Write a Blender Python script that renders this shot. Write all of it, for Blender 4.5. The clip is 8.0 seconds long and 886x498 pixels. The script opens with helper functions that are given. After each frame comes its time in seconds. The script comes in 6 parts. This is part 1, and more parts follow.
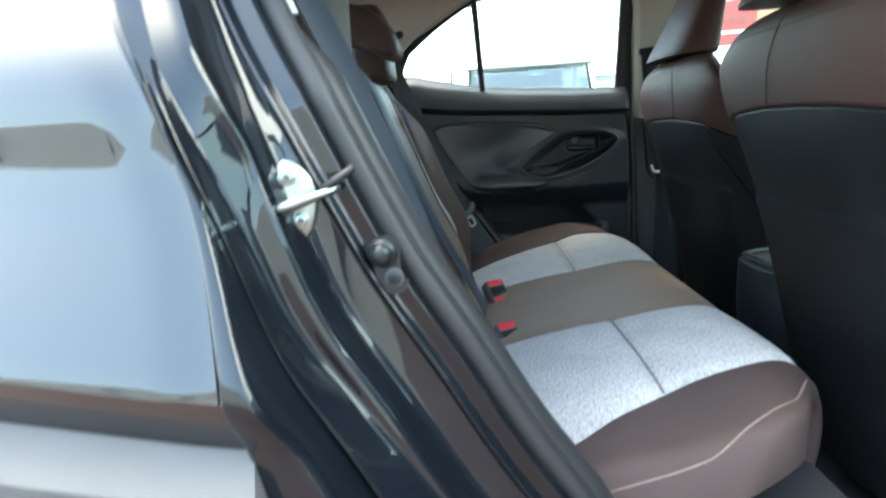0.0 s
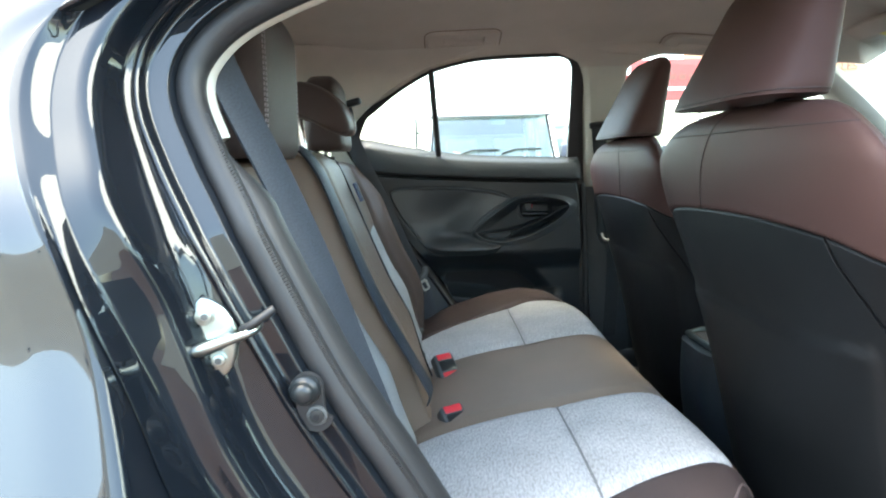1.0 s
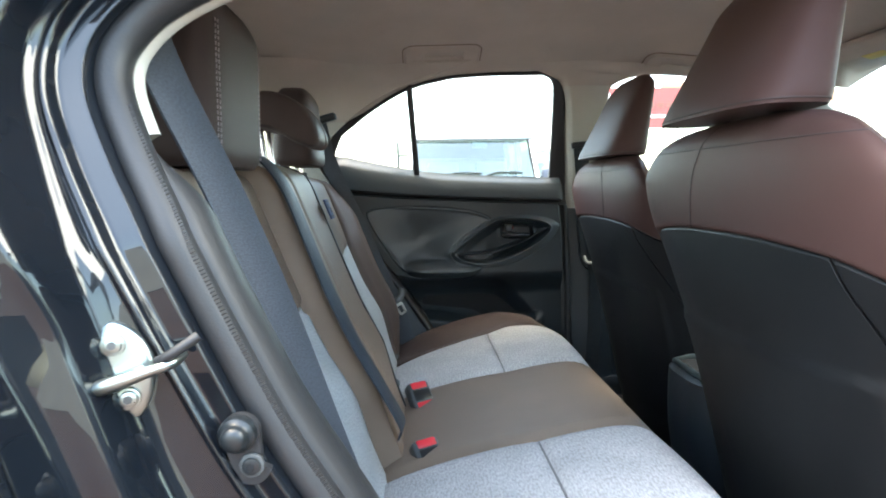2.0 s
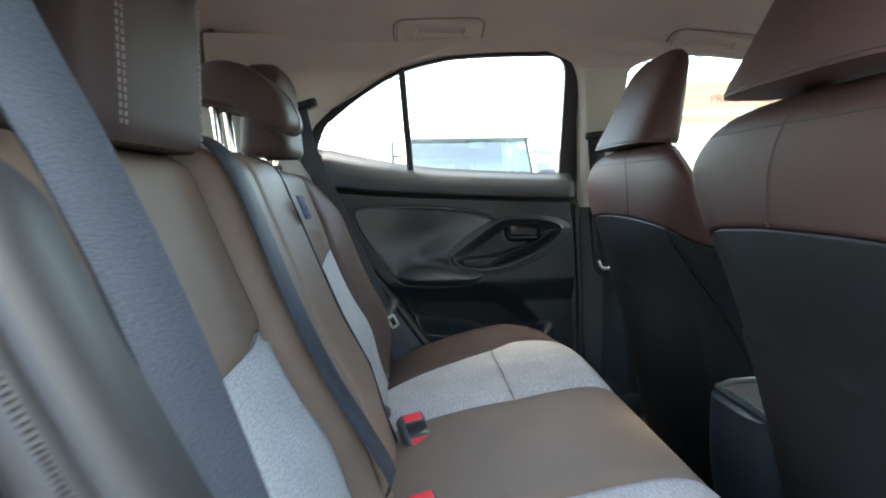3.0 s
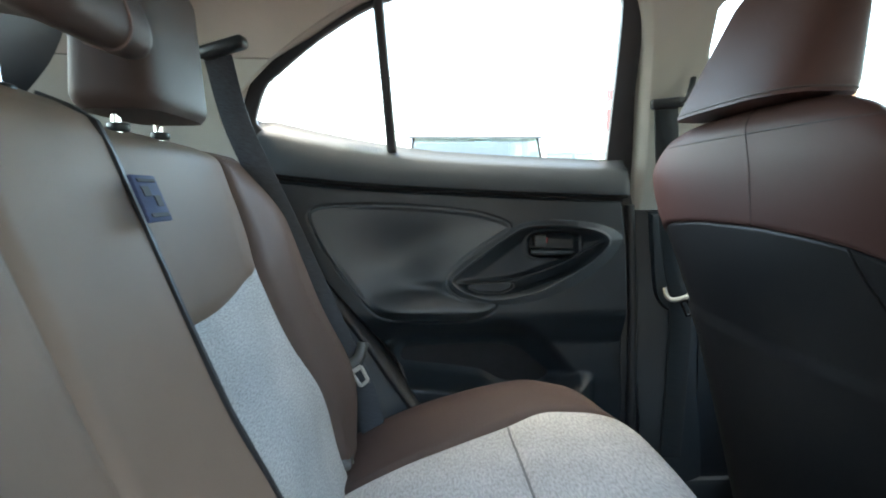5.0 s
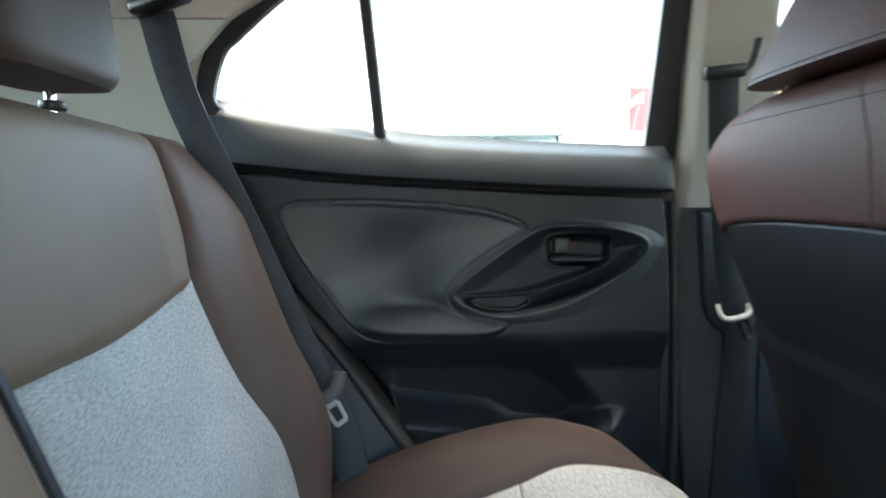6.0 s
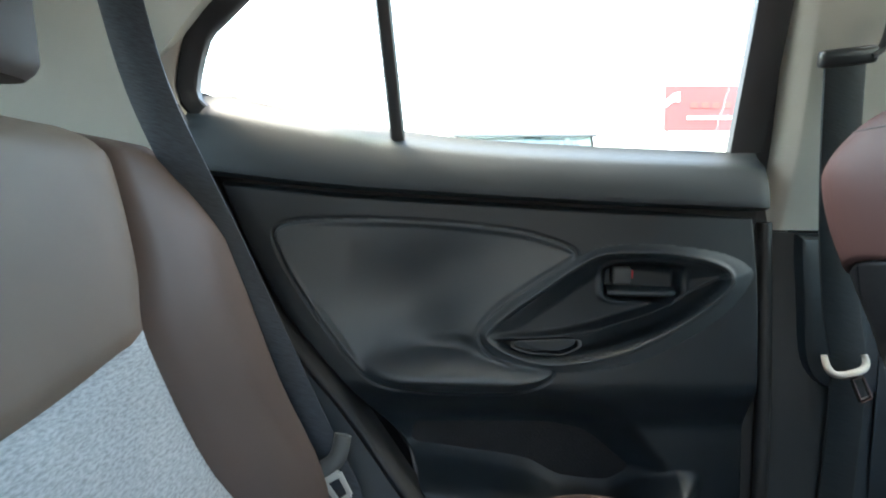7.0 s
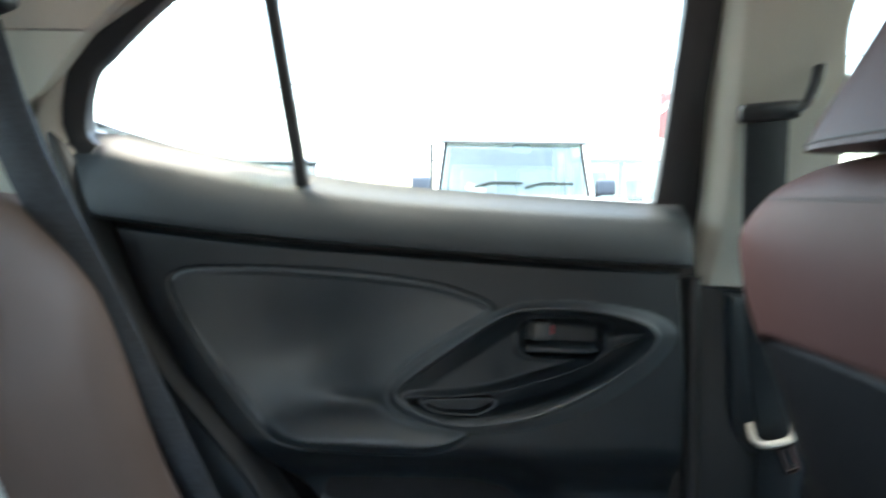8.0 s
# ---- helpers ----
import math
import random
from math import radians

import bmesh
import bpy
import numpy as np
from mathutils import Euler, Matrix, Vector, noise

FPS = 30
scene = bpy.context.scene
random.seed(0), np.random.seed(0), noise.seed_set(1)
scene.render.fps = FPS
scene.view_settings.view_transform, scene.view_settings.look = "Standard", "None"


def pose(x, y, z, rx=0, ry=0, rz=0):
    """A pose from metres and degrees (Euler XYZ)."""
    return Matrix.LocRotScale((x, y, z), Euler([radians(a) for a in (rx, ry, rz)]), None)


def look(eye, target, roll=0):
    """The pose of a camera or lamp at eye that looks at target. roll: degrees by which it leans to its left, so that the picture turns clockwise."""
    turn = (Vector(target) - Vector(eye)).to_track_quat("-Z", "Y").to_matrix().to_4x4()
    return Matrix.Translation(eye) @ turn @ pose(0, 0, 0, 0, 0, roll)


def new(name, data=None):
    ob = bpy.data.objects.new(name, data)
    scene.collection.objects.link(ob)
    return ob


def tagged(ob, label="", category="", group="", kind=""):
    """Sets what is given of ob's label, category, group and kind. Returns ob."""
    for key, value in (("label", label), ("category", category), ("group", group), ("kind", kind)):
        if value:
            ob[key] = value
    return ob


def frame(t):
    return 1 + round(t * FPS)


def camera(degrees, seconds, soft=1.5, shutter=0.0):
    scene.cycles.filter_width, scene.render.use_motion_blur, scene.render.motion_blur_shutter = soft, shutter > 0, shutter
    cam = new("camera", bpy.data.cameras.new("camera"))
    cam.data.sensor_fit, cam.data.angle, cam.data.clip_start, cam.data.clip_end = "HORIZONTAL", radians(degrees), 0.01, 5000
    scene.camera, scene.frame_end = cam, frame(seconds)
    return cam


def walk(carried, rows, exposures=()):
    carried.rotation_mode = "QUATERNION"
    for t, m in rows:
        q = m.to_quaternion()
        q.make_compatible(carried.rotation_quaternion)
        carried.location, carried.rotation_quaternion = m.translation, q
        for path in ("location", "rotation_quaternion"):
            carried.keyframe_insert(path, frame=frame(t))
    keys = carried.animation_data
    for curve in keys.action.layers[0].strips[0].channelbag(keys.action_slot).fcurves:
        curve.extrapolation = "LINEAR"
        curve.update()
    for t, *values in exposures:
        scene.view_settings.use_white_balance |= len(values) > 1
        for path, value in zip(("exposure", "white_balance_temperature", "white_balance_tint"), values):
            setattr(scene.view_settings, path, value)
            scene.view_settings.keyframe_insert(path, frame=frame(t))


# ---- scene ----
cam = camera(76.7, 8.0, soft=1.9, shutter=0.5)
PATH = [
    (0, (-0.26, -1.238, 1.0), (-0.37, 0.713, 0.571), -3.6),
    (0.2, (-0.251, -1.229, 1.030), (-0.332, 0.728, 0.624), -3.6),
    (0.5, (-0.239, -1.228, 1.061), (-0.272, 0.734, 0.673), -2.5),
    (1, (-0.225, -1.215, 1.084), (-0.198, 0.761, 0.78), -1.7),
    (1.5, (-0.214, -1.194, 1.079), (-0.142, 0.791, 0.838), -1.1),
    (3, (-0.205, -0.934, 1.051), (-0.095, 1.051, 0.836), -1.1),
    (3.5, (-0.181, -0.796, 1.057), (-0.071, 1.189, 0.843), -1.1),
    (4, (-0.175, -0.698, 1.046), (-0.066, 1.288, 0.835), -0.8),
    (4.5, (-0.161, -0.544, 1.041), (-0.065, 1.443, 0.827), -0.4),
    (5.8, (-0.128, -0.257, 1.004), (-0.052, 1.733, 0.828), -0.4),
    (6, (-0.112, -0.209, 1.012), (-0.088, 1.781, 0.816), -0.3),
    (6.5, (-0.117, -0.098, 1.02), (-0.156, 1.892, 0.823), -0.0),
    (7, (-0.115, -0.028, 1.036), (-0.188, 1.961, 0.838), 0.1),
    (7.5, (-0.089, 0.016, 1.043), (-0.181, 2.004, 0.846), 0.2),
    (7.8, (-0.085, 0.032, 1.056), (-0.105, 2.025, 0.900), 0.7),
    (8, (-0.002, 0.029, 1.099), (-0.066, 2.018, 0.903), 1.0),
]
EXPOSURE = [(0.0, 3.97, 7200, -6), (1.5, 4.4, 7600, -1), (3.0, 4.18, 7500, 2), (4.5, 4.33, 7500, 0), (6.0, 4.53, 7350, 0), (7.2, 4.53, 7320, 0), (8.0, 4.35, 7300, 0)]
walk(cam, [(t, look(eye, target, roll)) for t, eye, target, roll in PATH], EXPOSURE)

# ---------------------------------------------------------------- light
world = bpy.data.worlds.new("sky")
scene.world = world
world.use_nodes = True
wn = world.node_tree.nodes
sky = wn.new("ShaderNodeTexSky")
sky.sky_type = "NISHITA"
sky.sun_disc = False
sky.sun_elevation = radians(68)
sky.sun_rotation = radians(277)
sky.air_density, sky.dust_density, sky.ozone_density = 1.0, 3.0, 1.5
world.node_tree.links.new(sky.outputs[0], wn["Background"].inputs[0])
wn["Background"].inputs[1].default_value = 0.15
sun = new("sun", bpy.data.lights.new("sun", "SUN"))
sun.data.energy, sun.data.angle, sun.data.color = 0.36, radians(40), (1.0, 0.96, 0.90)
sun.matrix_world = look((5.2, -0.2, 3.6), (0, 0, 0))


# ---------------------------------------------------------------- materials
def node_mat(name, colour, rough=0.5, metal=0.0, coat=0.0, spec=0.5, var=0.12, vscale=9.0, grain=0.0, gscale=400.0, gkind="noise", sheen=0.0, rvar=0.08, island=0.0):
    m = bpy.data.materials.new(name)
    m.use_nodes = True
    n, l = m.node_tree.nodes, m.node_tree.links
    b = n["Principled BSDF"]
    tc = n.new("ShaderNodeTexCoord")
    big = n.new("ShaderNodeTexNoise")
    big.inputs["Scale"].default_value, big.inputs["Detail"].default_value = vscale, 6.0
    l.new(tc.outputs["Object"], big.inputs["Vector"])
    ramp = n.new("ShaderNodeMapRange")
    ramp.inputs["To Min"].default_value, ramp.inputs["To Max"].default_value = 1 - var, 1 + var
    ramp.inputs["From Min"].default_value, ramp.inputs["From Max"].default_value = 0.3, 0.7
    l.new(big.outputs["Fac"], ramp.inputs["Value"])
    mul = n.new("ShaderNodeMix")
    mul.data_type, mul.blend_type = "RGBA", "MULTIPLY"
    mul.inputs["Factor"].default_value = 1.0
    mul.inputs["A"].default_value = (*colour, 1)
    l.new(ramp.outputs[0], mul.inputs["B"])
    out = mul.outputs["Result"]
    if island:
        oi = n.new("ShaderNodeObjectInfo")
        r2 = n.new("ShaderNodeMapRange")
        r2.inputs["To Min"].default_value, r2.inputs["To Max"].default_value = 1 - island, 1 + island
        l.new(oi.outputs["Random"], r2.inputs["Value"])
        mul2 = n.new("ShaderNodeMix")
        mul2.data_type, mul2.blend_type = "RGBA", "MULTIPLY"
        mul2.inputs["Factor"].default_value = 1.0
        l.new(out, mul2.inputs["A"])
        l.new(r2.outputs[0], mul2.inputs["B"])
        out = mul2.outputs["Result"]
    l.new(out, b.inputs["Base Color"])
    rr = n.new("ShaderNodeMapRange")
    rr.inputs["To Min"].default_value, rr.inputs["To Max"].default_value = max(0.02, rough - rvar), rough + rvar
    l.new(big.outputs["Fac"], rr.inputs["Value"])
    l.new(rr.outputs[0], b.inputs["Roughness"])
    b.inputs["Metallic"].default_value = metal
    b.inputs["Coat Weight"].default_value = coat
    b.inputs["Coat Roughness"].default_value = 0.03
    b.inputs["Specular IOR Level"].default_value = spec
    b.inputs["Sheen Weight"].default_value = sheen
    if grain:
        if gkind == "voronoi":
            g = n.new("ShaderNodeTexVoronoi")
            g.feature = "DISTANCE_TO_EDGE"
            o = g.outputs["Distance"]
        else:
            g = n.new("ShaderNodeTexNoise")
            g.inputs["Detail"].default_value = 3.0
            o = g.outputs["Fac"]
        g.inputs["Scale"].default_value = gscale
        l.new(tc.outputs["Object"], g.inputs["Vector"])
        bump = n.new("ShaderNodeBump")
        bump.inputs["Strength"].default_value, bump.inputs["Distance"].default_value = grain, 0.001
        l.new(o, bump.inputs["Height"])
        l.new(bump.outputs[0], b.inputs["Normal"])
    return m


def weave_mat(name, colour, dark, su, sv, axis_u=(0, 1, 0), axis_v=(1, 0, 0), amount=0.5, rough=0.85, bumpd=0.0012):
    """Woven cloth: rows of short stitches, broken up by noise."""
    m = bpy.data.materials.new(name)
    m.use_nodes = True
    n, l = m.node_tree.nodes, m.node_tree.links
    b = n["Principled BSDF"]
    tc = n.new("ShaderNodeTexCoord")
    uv = []
    for ax, s in ((axis_u, su), (axis_v, sv)):
        d = n.new("ShaderNodeVectorMath")
        d.operation = "DOT_PRODUCT"
        d.inputs[1].default_value = tuple(a * s for a in ax)
        l.new(tc.outputs["Object"], d.inputs[0])
        uv.append(d.outputs["Value"])
    cx = n.new("ShaderNodeCombineXYZ")
    l.new(uv[0], cx.inputs[0])
    l.new(uv[1], cx.inputs[1])
    br = n.new("ShaderNodeTexNoise")
    br.inputs["Scale"].default_value, br.inputs["Detail"].default_value = 1.0, 2.0
    br.inputs["Roughness"].default_value = 0.6
    l.new(cx.outputs[0], br.inputs["Vector"])
    big = n.new("ShaderNodeTexNoise")
    big.inputs["Scale"].default_value, big.inputs["Detail"].default_value = 14.0, 5.0
    l.new(tc.outputs["Object"], big.inputs["Vector"])
    cr = n.new("ShaderNodeValToRGB")
    cr.color_ramp.elements[0].position, cr.color_ramp.elements[1].position = 0.33, 0.62
    cr.color_ramp.elements[0].color, cr.color_ramp.elements[1].color = (*dark, 1), (*colour, 1)
    l.new(br.outputs["Fac"], cr.inputs[0])
    mr = n.new("ShaderNodeMapRange")
    mr.inputs["From Min"].default_value, mr.inputs["From Max"].default_value = 0.3, 0.7
    mr.inputs["To Min"].default_value, mr.inputs["To Max"].default_value = 0.9, 1.06
    l.new(big.outputs["Fac"], mr.inputs["Value"])
    mul = n.new("ShaderNodeMix")
    mul.data_type, mul.blend_type = "RGBA", "MULTIPLY"
    mul.inputs["Factor"].default_value = 1.0
    l.new(cr.outputs[0], mul.inputs["A"])
    l.new(mr.outputs[0], mul.inputs["B"])
    l.new(mul.outputs["Result"], b.inputs["Base Color"])
    b.inputs["Roughness"].default_value = rough
    b.inputs["Specular IOR Level"].default_value = 0.25
    bump = n.new("ShaderNodeBump")
    bump.inputs["Strength"].default_value, bump.inputs["Distance"].default_value = amount, bumpd
    l.new(br.outputs["Fac"], bump.inputs["Height"])
    l.new(bump.outputs[0], b.inputs["Normal"])
    return m


def glass_mat(name, tint, ior=1.45):
    m = bpy.data.materials.new(name)
    m.use_nodes = True
    n, l = m.node_tree.nodes, m.node_tree.links
    n.remove(n["Principled BSDF"])
    t, g = n.new("ShaderNodeBsdfTransparent"), n.new("ShaderNodeBsdfGlossy")
    t.inputs[0].default_value = (*tint, 1)
    g.inputs["Roughness"].default_value = 0.01
    # gloss by Schlick's rule, the same from both sides of a pane
    f0 = ((ior - 1) / (ior + 1)) ** 2
    w, p, f, mx = n.new("ShaderNodeLayerWeight"), n.new("ShaderNodeMath"), n.new("ShaderNodeMath"), n.new("ShaderNodeMixShader")
    w.inputs["Blend"].default_value = 0.5
    p.operation, f.operation = "POWER", "MULTIPLY_ADD"
    p.inputs[1].default_value = 5.0
    f.inputs[1].default_value, f.inputs[2].default_value = 1 - f0, f0
    l.new(w.outputs["Facing"], p.inputs[0])
    l.new(p.outputs[0], f.inputs[0])
    l.new(f.outputs[0], mx.inputs[0])
    l.new(t.outputs[0], mx.inputs[1])
    l.new(g.outputs[0], mx.inputs[2])
    l.new(mx.outputs[0], n["Material Output"].inputs[0])
    return m


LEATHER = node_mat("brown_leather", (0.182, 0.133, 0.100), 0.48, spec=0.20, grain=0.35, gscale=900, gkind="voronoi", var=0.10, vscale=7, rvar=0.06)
# darker copy of brown_leather: shade on cushion bolsters and headrests put into the colour
LEATHER_SHADED = node_mat("shaded_brown_leather", (0.060, 0.043, 0.040), 0.50, spec=0.12, grain=0.35, gscale=900, gkind="voronoi", var=0.10, vscale=7, rvar=0.06)
# same leather in a middle tone: dimmer light on the backrest bolsters is in the colour
LEATHER_HALF_SHADED = node_mat("half_shaded_brown_leather", (0.092, 0.069, 0.061), 0.49, spec=0.18, grain=0.35, gscale=900, gkind="voronoi", var=0.10, vscale=7, rvar=0.06)
SEAM_DARK = node_mat("dark_seam_thread", (0.030, 0.017, 0.017), 0.7)
LEATHER_RED = node_mat("maroon_leather", (0.060, 0.033, 0.030), 0.47, spec=0.12, grain=0.35, gscale=900, gkind="voronoi", var=0.08, vscale=6, rvar=0.06)
# grey for the shade in the cushion's sewn crease
CREASE_SHADE = node_mat("grey_crease_shade", (0.19, 0.185, 0.18), 0.8)
PIPING = node_mat("brown_thread", (0.16, 0.11, 0.10), 0.7, var=0.2, vscale=200)
STITCH = node_mat("pale_thread", (0.30, 0.25, 0.26), 0.7, var=0.2, vscale=200)
CLOTH = weave_mat("grey_woven_cloth", (0.50, 0.478, 0.462), (0.325, 0.312, 0.302), 125, 270, amount=1.0, bumpd=0.0018)
CLOTH_BACK = weave_mat("grey_woven_back_cloth", (0.50, 0.505, 0.49), (0.31, 0.315, 0.305), 170, 420, axis_v=(-0.35, 0, 0.93), amount=0.7)
BACK_VINYL = node_mat("dark_seatback_vinyl", (0.0058, 0.0068, 0.0080), 0.46, spec=0.28, grain=0.4, gscale=800, gkind="voronoi", var=0.12)
DOOR_DARK = node_mat("black_door_plastic", (0.0100, 0.0155, 0.0205), 0.40, spec=0.52, grain=0.35, gscale=1100, gkind="voronoi", var=0.10)
DOOR_PAD = node_mat("black_door_vinyl", (0.0170, 0.0260, 0.0330), 0.44, spec=0.95, grain=0.3, gscale=1000, gkind="voronoi", var=0.10)
DOOR_TOP = node_mat("black_hard_plastic", (0.0105, 0.0180, 0.0240), 0.46, spec=0.50, grain=0.35, gscale=1100, gkind="voronoi", var=0.10)
GLOSSY = node_mat("satin_black_plastic", (0.011, 0.014, 0.016), 0.32, var=0.1)
HEADLINER = node_mat("beige_headliner_cloth", (0.46, 0.42, 0.375), 0.95, spec=0.15, grain=0.5, gscale=700, var=0.05)
TRIM = node_mat("cream_pillar_plastic", (0.46, 0.455, 0.405), 0.6, spec=0.3, grain=0.2, gscale=1200, var=0.04)
# darkened copy of the webbing: the front belt's shade is put into its colour
WEB_SHADED = weave_mat("shaded_belt_webbing", (0.014, 0.019, 0.023), (0.008, 0.011, 0.013), 500, 900, axis_v=(0.3, 0, 0.9), amount=0.6, rough=0.55, bumpd=0.0006)
WEB = weave_mat("belt_webbing", (0.046, 0.055, 0.068), (0.026, 0.031, 0.038), 500, 900, axis_v=(0.3, 0, 0.9), amount=0.6, rough=0.55, bumpd=0.0006)
PAINT = node_mat("black_car_paint", (0.006, 0.007, 0.010), 0.24, metal=0.0, spec=0.2, coat=1.0, var=0.05, rvar=0.02)
PAINT.node_tree.nodes["Principled BSDF"].inputs["Coat IOR"].default_value = 1.62
PAINT.node_tree.nodes["Principled BSDF"].inputs["Coat Roughness"].default_value = 0.03
JAMB_PAINT = node_mat("black_inner_jamb_paint", (0.004, 0.006, 0.009), 0.30, metal=0.0, coat=1.0, spec=0.08, var=0.12, vscale=14, rvar=0.06)
JAMB_PAINT.node_tree.nodes["Principled BSDF"].inputs["Coat IOR"].default_value = 1.50
JAMB_PAINT.node_tree.nodes["Principled BSDF"].inputs["Coat Roughness"].default_value = 0.008
RUBBER = node_mat("black_rubber", (0.015, 0.016, 0.018), 0.52, var=0.15, grain=0.3, gscale=600)
CLADDING = node_mat("grey_wheel_arch_plastic", (0.075, 0.075, 0.078), 0.6, grain=0.4, gscale=900, var=0.1)
CHROME = node_mat("chrome", (0.82, 0.83, 0.85), 0.08, metal=1.0, var=0.03, rvar=0.02)
ZINC = node_mat("zinc_plated_steel", (0.34, 0.40, 0.395), 0.30, metal=1.0, var=0.05, vscale=60)
RED = node_mat("red_plastic", (0.55, 0.022, 0.035), 0.4, var=0.06)
BUCKLE = node_mat("dark_grey_plastic", (0.062, 0.068, 0.070), 0.45, var=0.1, grain=0.2, gscale=900)
IVORY = node_mat("ivory_plastic", (0.40, 0.395, 0.365), 0.5, var=0.06)
TAG = node_mat("navy_label_cloth", (0.035, 0.05, 0.11), 0.8, var=0.25, vscale=300)
TAG_INK = node_mat("black_label_print", (0.01, 0.012, 0.02), 0.7)
CARPET = node_mat("black_carpet", (0.012, 0.012, 0.013), 0.95, grain=0.8, gscale=500, var=0.3, vscale=60)
GLASS = glass_mat("clear_car_glass", (0.93, 0.96, 0.95))
GLASS_DARK = glass_mat("tinted_car_glass", (0.74, 0.79, 0.78), 2.0)
CERAMIC = node_mat("black_window_border", (0.012, 0.012, 0.013), 0.25, var=0.05)


# ---------------------------------------------------------------- mesh helpers
def part(name, bm, material, parent=None, label="", smooth=True):
    bmesh.ops.remove_doubles(bm, verts=bm.verts, dist=1e-6)
    bmesh.ops.recalc_face_normals(bm, faces=bm.faces)
    me = bpy.data.meshes.new(name)
    bm.to_mesh(me)
    bm.free()
    me.materials.append(material)
    if smooth:
        for p in me.polygons:
            p.use_smooth = True
        me.set_sharp_from_angle(angle=radians(38))
    ob = new(name, me)
    if parent:
        ob.parent = parent
        ob.matrix_parent_inverse = Matrix.Translation(-parent.location)
    if label:
        ob["label"] = label
    return ob


def thing(name, label, category, at=(0, 0, 0), group="", kind=""):
    ob = new(name)
    ob.location = at
    ob.empty_display_size = 0.05
    return tagged(ob, label, category, group, kind)


def lerp(a, b, t):
    return a + (b - a) * t


def step(a, b, x):
    t = min(1.0, max(0.0, (x - a) / (b - a)))
    return t * t * (3 - 2 * t)


def curve(table, x):
    """Smooth (monotone cubic) curve through a short table of (x, value)."""
    n = len(table)
    if x <= table[0][0]:
        return table[0][1]
    if x >= table[-1][0]:
        return table[-1][1]
    i = max(k for k in range(n - 1) if table[k][0] <= x)

    def slope(k):
        if k <= 0 or k >= n - 1:
            j = min(max(k, 0), n - 2) if k <= 0 else n - 2
            return (table[j + 1][1] - table[j][1]) / (table[j + 1][0] - table[j][0])
        a = (table[k][1] - table[k - 1][1]) / (table[k][0] - table[k - 1][0])
        b = (table[k + 1][1] - table[k][1]) / (table[k + 1][0] - table[k][0])
        return 0 if a * b <= 0 else 2 * a * b / (a + b)

    (x0, y0), (x1, y1) = table[i], table[i + 1]
    h = x1 - x0
    t = (x - x0) / h
    return ((1 + 2 * t) * (1 - t) ** 2 * y0 + t * (1 - t) ** 2 * h * slope(i) + t * t * (3 - 2 * t) * y1 + t * t * (t - 1) * h * slope(i + 1))


def smooth_path(points, per=8, closed=False):
    """Catmull-Rom curve through points."""
    pts = [Vector(p) for p in points]
    n, out = len(pts), []
    for i in range(n if closed else n - 1):
        if closed:
            a, b, c, d = (pts[(i + k) % n] for k in (-1, 0, 1, 2))
        else:
            a, b, c, d = pts[max(i - 1, 0)], pts[i], pts[i + 1], pts[min(i + 2, n - 1)]
        for k in range(per):
            t = k / per
            out.append(0.5 * (2 * b + (c - a) * t + (2 * a - 5 * b + 4 * c - d) * t * t + (3 * b - a - 3 * c + d) * t ** 3))
    if not closed:
        out.append(pts[-1])
    return out


def grid(bm, rows, wrap=False):
    """Faces between rows of points; returns the rows of verts."""
    vs = [[bm.verts.new(p) for p in r] for r in rows]
    for a, b in zip(vs, vs[1:]):
        m = len(a)
        for j in range(m if wrap else m - 1):
            k = (j + 1) % m
            try:
                bm.faces.new((a[j], a[k], b[k], b[j]))
            except ValueError:
                pass
    return vs


def slab(front, back, nu, nv):
    """A closed solid between two sheets front(u, v) and back(u, v)."""
    bm = bmesh.new()
    f = grid(bm, [[front(i / nu, j / nv) for i in range(nu + 1)] for j in range(nv + 1)])
    b = grid(bm, [[back(i / nu, j / nv) for i in range(nu + 1)] for j in range(nv + 1)])

    def rim(q):
        return [q[0][i] for i in range(nu)] + [q[j][nu] for j in range(nv)] + [q[nv][i] for i in range(nu, 0, -1)] + [q[j][0] for j in range(nv, 0, -1)]
    rf, rb = rim(f), rim(b)
    for i in range(len(rf)):
        k = (i + 1) % len(rf)
        bm.faces.new((rf[i], rf[k], rb[k], rb[i]))
    return bm


def tube(points, radius, n=10, closed=False, bm=None, flat=1.0, up=None):
    """A round bar along points; flat squeezes it along the second axis."""
    bm = bm or bmesh.new()
    pts = [Vector(p) for p in points]
    rings, last = [], None
    m = len(pts)
    for i, p in enumerate(pts):
        if closed:
            t = pts[(i + 1) % m] - pts[i - 1]
        else:
            t = pts[min(i + 1, m - 1)] - pts[max(i - 1, 0)]
        t.normalize()
        if last is None:
            a = Vector(up) if up else (Vector((0, 0, 1)) if abs(t.z) < 0.9 else Vector((1, 0, 0)))
        else:
            a = last
        a = (a - t * a.dot(t)).normalized()
        last = a
        b = t.cross(a)
        r = radius(i / (m - 1)) if callable(radius) else radius
        rings.append([p + (a * math.cos(6.28318 * k / n) * flat + b * math.sin(6.28318 * k / n)) * r for k in range(n)])
    if closed:
        rings.append(rings[0])
    vs = grid(bm, rings, wrap=True)
    if not closed:
        bm.faces.new(vs[0])
        bm.faces.new(vs[-1])
    return bm


